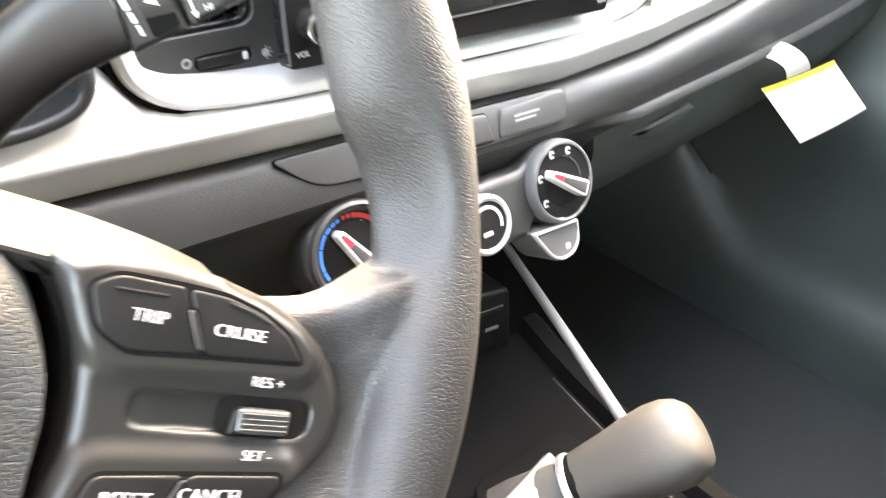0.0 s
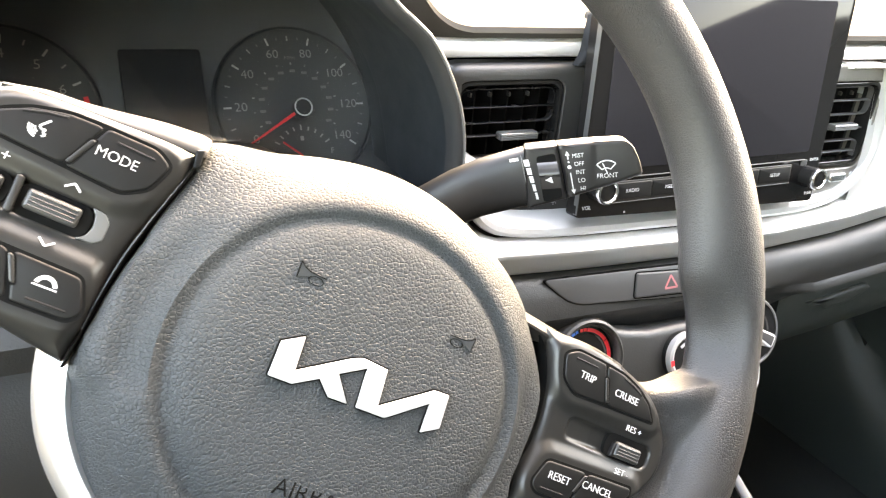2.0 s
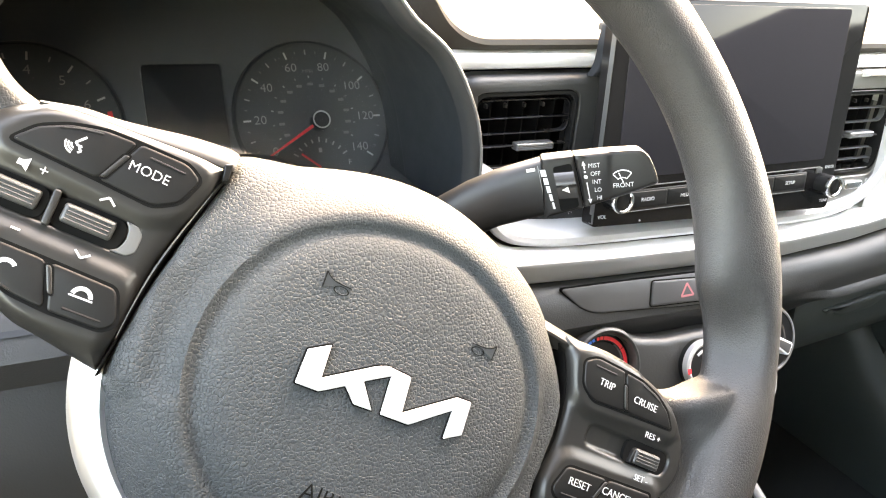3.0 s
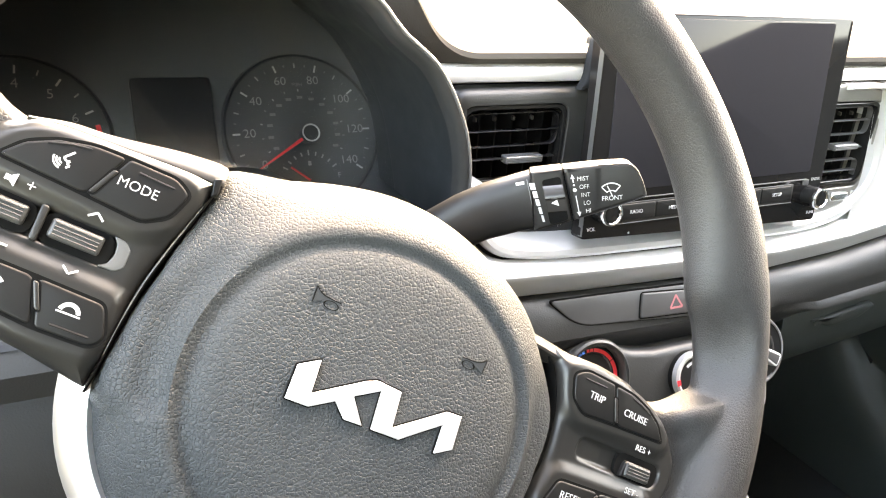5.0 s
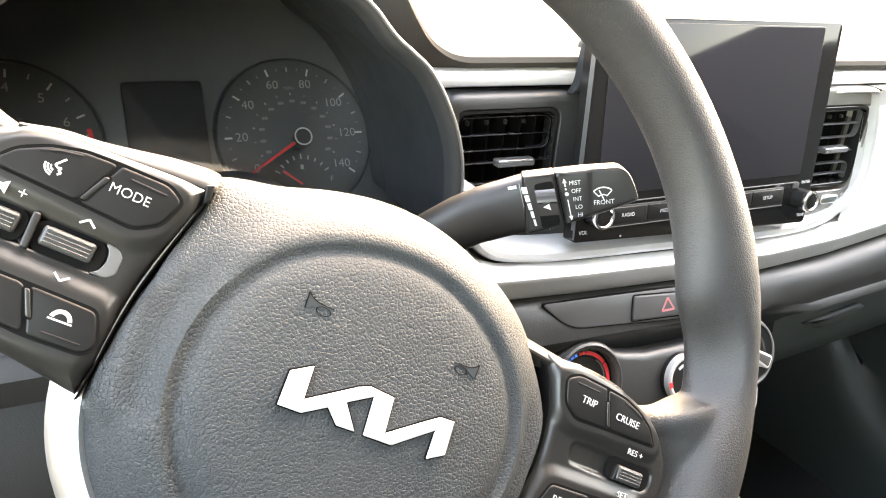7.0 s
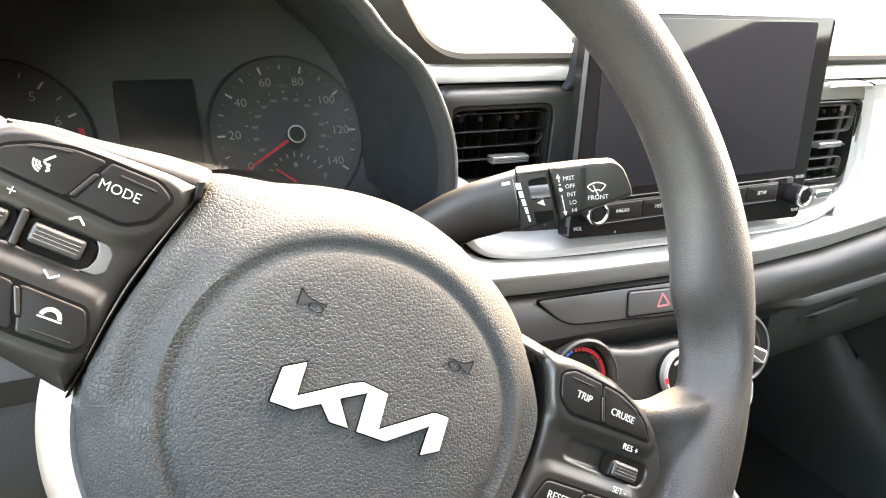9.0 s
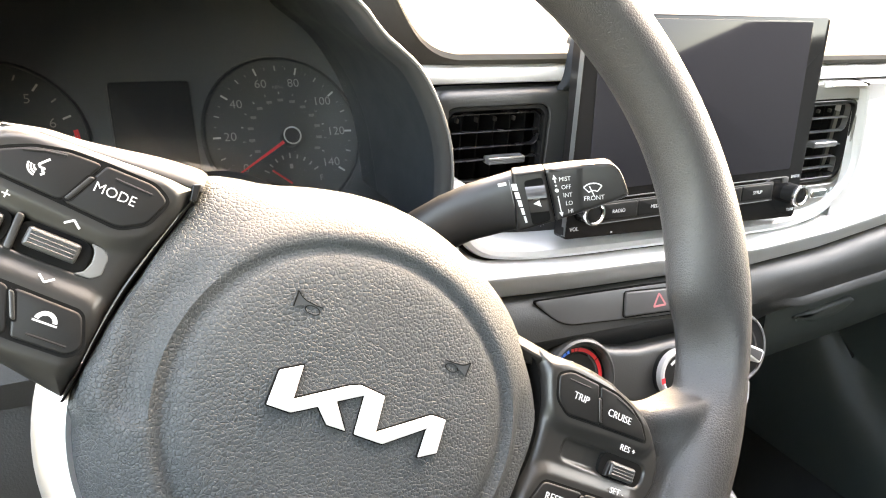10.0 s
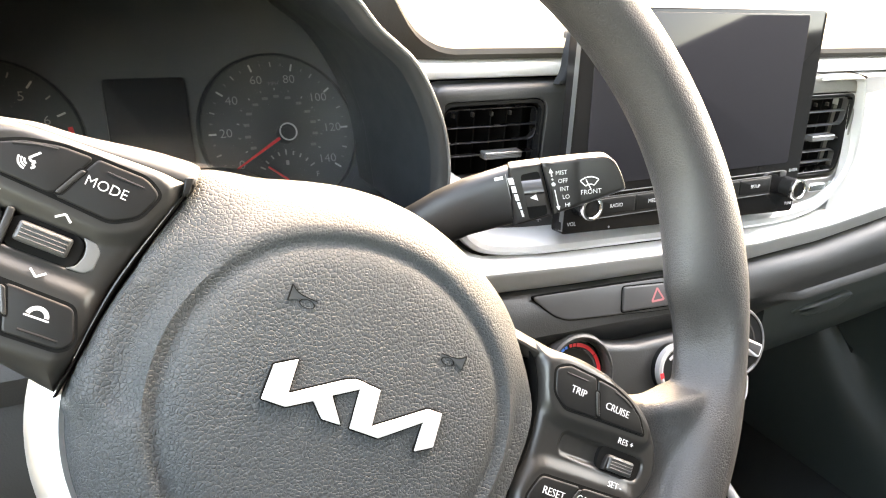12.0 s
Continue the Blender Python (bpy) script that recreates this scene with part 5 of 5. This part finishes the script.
def dimmer_switch():
    d = empty("dimmer_switch", pose(0.2166, 0.2335, -0.0512), "small dashboard light dimmer wheel with two printed marks", "dimmer switch")
    part("wheel", plate(rect(0.0285, 0.0064, 0.002, -0.0008, 0.0), -0.0016, 0.008, 0.0016), KEY, d)
    part("white_mark", plate(rect(0.0030, 0.0042, 0.001, 0.0112, 0.0002), -0.0020, -0.001, 0.0003), PRINT, d)
    part("dark_mark", arc(-0.0205, 0.0016, 0.0015, 0.0027, 0, 360, -0.0004, 0.0004), FAINT, d)
    bm = plate(circle(0.0022, 0.0236, -0.0012, 20), -0.0004, 0.0002)
    for k in range(5):
        a = math.pi * (k / 4 - 0.5)
        merge(bm, bar(0.0240 + 0.0026 * math.cos(a), -0.0012 + 0.0026 * math.sin(a), 0.0240 + 0.0036 * math.cos(a), -0.0012 + 0.0036 * math.sin(a), 0.0006, -0.0004))
    part("light_mark", bm, FAINT, d)
    return d


def end_button():
    b = empty("trip_button", pose(0.5255, 0.2145, -0.0505), "small satin button below the far vent", "button")
    part("key", plate(rect(0.022, 0.008, 0.0035), -0.003, 0.006, 0.002), CHROME, b)
    part("mark", plate(circle(0.002, 0.0185, 0.002, 16), -0.0006, 0.0), PRINT, b)
    return b


# ---- hazard strip and heater controls ----


def hazard_strip():
    tilt = Matrix.Rotation(radians(-20), 4, "X")
    h = empty("switch_strip", pose(0.335, 0.2012, -0.1145) @ tilt, "dark grey switch strip with hazard button and passenger lamp cover", "switch strip")
    out = rounded([(-0.114, 0.0135), (-0.090, -0.0085), (-0.032, -0.0130), (0.011, -0.0172), (0.108, -0.0190), (0.112, 0.0030), (0.100, 0.0048), (-0.029, 0.0105)], [0.006, 0.014, 0.03, 0.03, 0.007, 0.006, 0.01, 0.03], 6)
    part("panel", plate(out, -0.0016, 0.012, 0.0008), PANELGREY, h)
    part("seat", plate(inset(out, -0.0004), -0.0010, 0.010), GAP, h)
    shape = rounded([(-0.029, 0.0078), (-0.032, -0.0112), (0.040, -0.0152), (0.036, 0.0030)], 0.0022)
    part("key_gap", plate(inset(shape, -0.0010), -0.0019, 0.002), GAP, h)
    key = part("hazard_key", plate(shape, -0.0036, 0.004, 0.0010), PANELGREY, h, "dark hazard button with a dull red triangle")
    bm = bmesh.new()
    p = [Vector((0.0072 * math.sin(2 * math.pi * k / 3) + 0.004, 0.0066 * math.cos(2 * math.pi * k / 3) - 0.0045)) for k in range(3)]
    for a in range(3):
        merge(bm, bar(p[a].x, p[a].y, p[(a + 1) % 3].x, p[(a + 1) % 3].y, 0.0016, -0.0039))
    part("triangle_mark", bm, PINK, key)
    lamp = part("airbag_lamp", plate(rounded([(0.049, 0.0030), (0.045, -0.0150), (0.106, -0.0178), (0.110, 0.0010), (0.100, 0.0036)], [0.002, 0.002, 0.006, 0.006, 0.01]), -0.0032, 0.004, 0.0010), PANELGREY, h, "grey passenger airbag lamp cover")
    for k in range(2):
        part("lamp_text", bar(0.060, -0.0042 - 0.0032 * k, 0.083 - 0.004 * k, -0.0048 - 0.0032 * k, 0.0014, -0.0034), FAINT, lamp)
    return h


def heater_controls():
    m = pose(0.342, 0.186, -0.179) @ Matrix.Rotation(radians(-20), 4, "X")
    h = empty("heater_controls", m, "dark heater panel with two rotary dials and a silver ringed button", "heater controls")
    # dumb-bell shaped pod; the temperature dial lies in a well with a raised rim
    T, F = (-0.0806, 0.0118), (0.0865, 0.0065)

    def arcs(c, r, a0, a1, n=14):
        return [Vector((c[0] + r * math.cos(radians(a0 + (a1 - a0) * k / n)), c[1] + r * math.sin(radians(a0 + (a1 - a0) * k / n)))) for k in range(n + 1)]
    out = arcs(T, 0.0345, 40, 320) + [Vector((-0.040, -0.018)), Vector((-0.020, -0.024)), Vector((0.055, -0.025))] + arcs(F, 0.0320, 222, 498) + [Vector((0.055, 0.025)), Vector((-0.020, 0.026)), Vector((-0.042, 0.030))]
    part("pod", plate(out, -0.004, 0.030, 0.008, [circle(0.0275, *T, 48)], steps=6), SOFT, h, "satin dark control pod")
    part("dial_rim", turned([(0.0272, 0.004), (0.0274, -0.004), (0.0285, -0.0072), (0.0300, -0.0080), (0.0318, -0.0068), (0.0330, -0.0035)], 64, *T, cap=False), SOFT, h)
    t = part("temperature_dial", turned([(0.0274, 0.0020), (0.0262, 0.0000), (0.0205, 0.0000), (0.0196, 0.0012), (0.0001, 0.0012)], 64, *T, cap=False), GLOSS, h)
    for a0, a1 in ((206, 192), (190.5, 158), (156.5, 134), (132, 121), (119, 111), (109, 103)):
        part("blue_mark", arc(T[0], T[1], 0.0218, 0.0240, a1, a0, -0.0003, n=10), BLUE, t)
    for a0, a1 in ((98, 92), (90, 83)):
        part("red_mark", arc(T[0], T[1], 0.0216, 0.0241, a1, a0, -0.0003, n=6), RED, t)
    part("red_mark", arc(T[0], T[1], 0.0214, 0.0243, 32, 81, -0.0003), RED, t)
    part("red_mark", arc(T[0], T[1], 0.0212, 0.0244, -26, 30, -0.0003), RED, t)
    part("red_mark", plate(circle(0.0016, T[0] + 0.0229 * math.cos(radians(-34)), T[1] + 0.0229 * math.sin(radians(-34)), 16), -0.0003, 0.0002), RED, t)
    pointer(h, T, 122, 0.0010)
    # fan direction dial
    f = part("mode_dial", turned([(0.0296, 0.004), (0.0304, -0.006), (0.0300, -0.0100), (0.0286, -0.0122), (0.0272, -0.0126), (0.0262, -0.0118)], 64, *F, cap=False), SLIDER, h, "satin grey dial rim")
    part("dial_face", turned([(0.0264, -0.0120), (0.0256, -0.0112), (0.0185, -0.0112), (0.0176, -0.0100), (0.0001, -0.0100)], 64, *F, cap=False), GLOSS, f)
    # small air-flow marks, too fine to read
    for a in (160, 108, 66, 208):
        x, z = F[0] + 0.0222 * math.cos(radians(a)), F[1] + 0.0222 * math.sin(radians(a))
        bm = arc(x, z, 0.0012, 0.0027, 20, 200, -0.0117, 0.0006, 10)
        merge(bm, bar(x - 0.0024, z - 0.0018, x + 0.0012, z - 0.0018, 0.0012, -0.0117))
        part("mode_mark", bm, PRINT, f)
    pointer(h, F, 148, -0.0105)
    # middle button with a silver ring
    M = (0.012, -0.001)
    b = part("fan_button", turned([(0.0205, -0.003), (0.0205, -0.010), (0.0195, -0.0125), (0.0001, -0.0125)], 56, *M, cap=False), KEY, h)
    part("silver_ring", turned([(0.0206, -0.0085), (0.0203, -0.0130), (0.0184, -0.0142), (0.0164, -0.0135), (0.0160, -0.0115)], 56, *M, cap=False), SILVER, b, "silver button ring")
    part("arc_mark", arc(M[0], M[1], 0.0108, 0.0132, -20, 130, -0.0128), PRINT, b)
    part("red_mark", arc(M[0], M[1], 0.0166, 0.0202, 178, 192, -0.0144), RED, b)
    part("lettering_bar", plate(rect(0.008, 0.0028, 0.0008, M[0] - 0.001, M[1] - 0.006), -0.0128, -0.0124), PRINT, b)
    return h


def pointer(parent, c, ang, y=-0.0082):
    a = radians(ang)
    d, n = Vector((math.cos(a), math.sin(a))), Vector((-math.sin(a), math.cos(a)))
    c = Vector(c)
    out = rounded([c + d * 0.0190 - n * 0.0027, c + d * 0.0190 + n * 0.0027, c - d * 0.0185 + n * 0.0062, c - d * 0.0185 - n * 0.0062], 0.0036, 5)
    if area2(out) < 0:
        out = out[::-1]
    k = part("pointer", plate(out, y - 0.0085, y + 0.001, 0.0010), WHITE, parent, "white edged pointer grip")
    part("grip", plate(inset(out, 0.0017), y - 0.0089, y - 0.007, 0.0005), PANELGREY, k)
    part("red_mark", plate(rounded([c + d * 0.0155 - n * 0.0013, c + d * 0.0155 + n * 0.0013, c + d * 0.0080 + n * 0.0020, c + d * 0.0080 - n * 0.0020], 0.0008), y - 0.0092, y - 0.0088), RED, k)
    return k


def drawer_pull():
    m = pose(0.4205, 0.178, -0.2165) @ Matrix.Rotation(radians(-20), 4, "X")
    t = empty("socket_cover", m, "small silver edged socket cover under the heater dial", "socket cover")
    out = rounded([(-0.028, 0.017), (-0.012, -0.008), (-0.002, -0.014), (0.012, -0.012), (0.019, -0.004), (0.021, 0.014)], [0.004, 0.006, 0.006, 0.006, 0.006, 0.004])
    part("body", plate(out, -0.012, 0.02, 0.004), SLIDER, t)
    part("silver_edge", plate(inset(out, 0.001), -0.0135, -0.010, 0.0014, [inset(out, 0.0030)]), SILVER, t)
    part("mark", plate(rect(0.006, 0.005, 0.002, 0.006, -0.004), -0.0126, -0.010, 0.0006), FAINT, t)
    return t


# ---- centre console and gear lever ----


def gear_lever():
    m = pose(0.378, 0.042, -0.296)
    g = empty("gear_lever", m, "silver and black automatic gear lever on the console", "gear lever")
    ax = Vector((0.58, -0.52, 0.62)).normalized()
    secs = []
    side = Vector((0, 1, 0))
    side = (side - ax * ax.dot(side)).normalized()
    up = ax.cross(side)
    for s, r1, r2 in ((-0.045, 0.0185, 0.021), (-0.02, 0.021, 0.024), (0.0, 0.0235, 0.027), (0.015, 0.0245, 0.028), (0.026, 0.0235, 0.027), (0.034, 0.0205, 0.024), (0.039, 0.0160, 0.019), (0.0415, 0.0095, 0.011), (0.0422, 0.002, 0.002)):
        ring_pts = []
        for k in range(40):
            c, sn = math.cos(2 * math.pi * k / 40), math.sin(2 * math.pi * k / 40)
            ring_pts.append(ax * s + side * r2 * math.copysign(abs(c) ** 0.72, c) + up * r1 * math.copysign(abs(sn) ** 0.72, sn))
        secs.append(ring_pts)
    part("knob", loft(secs), KNOB, g, "dark grey grained knob")
    groove = [[ax * s + side * r * 1.08 * math.cos(2 * math.pi * k / 32) + up * r * math.sin(2 * math.pi * k / 32) for k in range(32)] for s, r in ((-0.044, 0.0188), (-0.0475, 0.0198), (-0.0495, 0.0198))]
    part("groove", loft(groove), GAP, g)
    collar = [[ax * s + side * r * 1.05 * math.cos(2 * math.pi * k / 32) + up * r * math.sin(2 * math.pi * k / 32) for k in range(32)] for s, r in ((-0.0490, 0.0205), (-0.0505, 0.0222), (-0.0535, 0.0222), (-0.0550, 0.0200))]
    part("collar", loft(collar), BRIGHT, g, "bright collar")
    neck = [[ax * s + side * r * 1.1 * math.copysign(abs(math.cos(2 * math.pi * k / 40)) ** 0.6, math.cos(2 * math.pi * k / 40)) + up * r * math.copysign(abs(math.sin(2 * math.pi * k / 40)) ** 0.6, math.sin(2 * math.pi * k / 40)) for k in range(40)] for s, r in ((-0.0550, 0.0150), (-0.060, 0.0170), (-0.075, 0.0185), (-0.095, 0.0195), (-0.110, 0.0190))]
    part("neck", loft(neck), KNOB, g, "satin neck below the knob")
    part("stem", tube([ax * -0.060, ax * -0.075, Vector((-0.06, 0.055, -0.11))], 0.012, 16), GLOSS, g)
    btn = turned([(0.011, 0.0), (0.011, -0.006), (0.009, -0.008), (0.0001, -0.0085)], 32, cap=False)
    btn.transform(Matrix.Translation(ax * -0.035 + up * 0.0 - side * 0.0195))
    part("release_button", btn, CHROME, g)
    return g


def console():
    c = empty("centre_console", Matrix.Identity(4), "dark centre console with silver edge strips", "centre console")
    top = []
    for y in np.linspace(-0.60, 0.26, 24):
        z = -0.415 + 0.045 * max(0.0, (y - 0.05) / 0.21) ** 2
        top.append([(0.265, y, z - 0.20), (0.275, y, z - 0.01), (0.285, y, z), (0.300, y, z + 0.001), (0.305, y, z - 0.012), (0.48, y, z - 0.012), (0.485, y, z + 0.001), (0.500, y, z), (0.510, y, z - 0.01), (0.520, y, z - 0.20)])
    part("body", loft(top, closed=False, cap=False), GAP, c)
    # switch block in the dark well under the dash
    block = part("switch_block", plate(rounded([(0.404, -0.382), (0.462, -0.386), (0.456, -0.316), (0.406, -0.304)], 0.006), 0.250, 0.345, 0.004), KEY, c, "small dark switch block")
    # paler bar put in as the highlight across the block
    part("switch_highlight", plate(rounded([(0.409, -0.329), (0.4475, -0.3335), (0.4475, -0.3295), (0.409, -0.324)], 0.001), 0.2485, 0.252, 0.0008), SATIN, block)
    part("switch_mark", bar(0.427, -0.3495, 0.443, -0.3520, 0.004, 0.2496), DIM, block)
    # silver edge that climbs towards the dash
    p = smooth_open([(0.418, 0.075, -0.336), (0.428, 0.102, -0.332), (0.462, 0.187, -0.330), (0.502, 0.285, -0.330), (0.517, 0.335, -0.322)], 6)
    part("silver_edge", tube(p, 0.0046, 12), LAMPGREY, c, "satin silver console edge")
    p = smooth_open([(0.415, 0.02, -0.362), (0.425, 0.10, -0.36), (0.432, 0.17, -0.352)], 6)
    part("fine_edge", tube(p, 0.0012, 8), SATIN, c)
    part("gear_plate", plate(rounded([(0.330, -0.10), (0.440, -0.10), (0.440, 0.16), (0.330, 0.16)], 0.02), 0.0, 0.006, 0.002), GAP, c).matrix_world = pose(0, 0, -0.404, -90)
    return c


def gear_scale():
    m = pose(0.318, 0.078, -0.330, -58, 0, 12)
    s = empty("gear_scale", m, "pale grey gear position panel with small printed marks", "gear panel")
    part("panel", plate(rect(0.075, 0.030, 0.003), 0.0, 0.004, 0.001), TRIMGREY, s)
    for k in range(3):
        part("cell", plate(rect(0.019, 0.014, 0.001, -0.024 + k * 0.022, 0.0), -0.0010, 0.001, 0.0004), FAINT, s)
    return s


def unseen_seat():
    # unseen seat, added to block side light mirrored in the screen
    st = empty("unseen_seat", pose(0.765, -0.30, -0.66), "unseen black fabric passenger seat with a headrest, added to darken the screen reflection", "seat")

    def slab(rows, n=36, e=0.55):
        """A cushion from rows of (centre y, centre z, half width, half depth y, half depth z)."""
        secs = []
        for y, z, w, dy, dz in rows:
            sec = []
            for k in range(n):
                a = 2 * math.pi * k / n
                c, q = math.cos(a), math.sin(a)
                f = math.copysign(abs(q) ** e, q)
                sec.append((w * math.copysign(abs(c) ** e, c), y + dy * f, z + dz * f))
            secs.append(sec)
        return loft(secs)
    part("cushion", slab([(0.27, 0.36, 0.17, 0.0, 0.02), (0.255, 0.36, 0.205, 0.0, 0.055), (0.20, 0.36, 0.225, 0.0, 0.075), (0.05, 0.345, 0.235, 0.0, 0.08), (-0.12, 0.33, 0.235, 0.0, 0.08), (-0.22, 0.33, 0.20, 0.0, 0.06)]), CARPET, st)
    part("backrest", slab([(-0.20, 0.36, 0.19, 0.05, 0.0), (-0.205, 0.42, 0.225, 0.075, 0.01), (-0.245, 0.60, 0.235, 0.07, 0.01), (-0.295, 0.80, 0.225, 0.06, 0.01), (-0.325, 0.92, 0.195, 0.05, 0.01), (-0.335, 0.965, 0.14, 0.03, 0.005)]), CARPET, st)
    rest = part("headrest", slab([(-0.345, 1.02, 0.09, 0.025, 0.0), (-0.345, 1.045, 0.125, 0.045, 0.0), (-0.350, 1.11, 0.13, 0.05, 0.0), (-0.355, 1.17, 0.115, 0.045, 0.0), (-0.355, 1.195, 0.07, 0.02, 0.0)]), CARPET, st)
    for sx in (-1, 1):
        part("headrest_post", tube([(sx * 0.06, -0.335, 0.95), (sx * 0.06, -0.347, 1.06)], 0.006, 10), BRIGHT, rest)
    part("seat_base", plate(rounded([(-0.19, 0.0), (0.19, 0.0), (0.17, 0.28), (-0.17, 0.28)], 0.02), -0.20, 0.20, 0.01), DARKLOW, st)
    return st


def hang_tag():
    t = empty("paper_tag", pose(0.0, 0.0, 0.0), "white paper tag with a yellow stripe hanging from the glove box", "paper tag")
    a, b, c, d = Vector((0.718, 0.200, -0.1755)), Vector((0.851, 0.200, -0.1760)), Vector((0.960, 0.195, -0.254)), Vector((0.817, 0.195, -0.257))
    e2 = d - a
    bm = bmesh.new()
    n = 8
    grid = [[bm.verts.new(a + (b - a) * (i / n) * (1 - j / n) + (c - d) * (i / n) * (j / n) + e2 * (j / n) + Vector((0, -0.002 * math.sin(math.pi * i / n), 0))) for i in range(n + 1)] for j in range(n + 1)]
    for j in range(n):
        for i in range(n):
            bm.faces.new((grid[j][i], grid[j][i + 1], grid[j + 1][i + 1], grid[j + 1][i]))
    part("card", solid(bm, 0.0006), PAPER, t)
    stripe = []
    for i in range(n + 1):
        top = a + (b - a) * (i / n) + Vector((0, -0.002 * math.sin(math.pi * i / n) - 0.0009, 0))
        stripe.append([top - e2 * 0.012, top + e2 * 0.062])
    part("yellow_stripe", solid(loft(stripe, closed=False, cap=False), 0.0004), YELLOW, t)
    bm = bmesh.new()
    secs = []
    for k in range(13):
        u = k / 12
        p = Vector((0.716 + 0.064 * u, 0.1985 - 0.007 * math.sin(math.pi * u), -0.137 - 0.037 * u ** 1.3))
        wv = Vector((0.013 + 0.009 * u, 0.0, 0.004 - 0.004 * u))
        secs.append([p - wv, p + wv])
    part("strap", solid(loft(secs, closed=False, cap=False), 0.0005), PAPER, t)
    return t


shell()
dashboard()
cluster_hood()
instrument_cluster()
column_shroud()
steering_wheel()
wiper_stalk()
vent(0.194, 1)
vent(0.5075, -1)
screen_unit()
dimmer_switch()
end_button()
hazard_strip()
heater_controls()
drawer_pull()
console()
gear_lever()
gear_scale()
hang_tag()
unseen_seat()
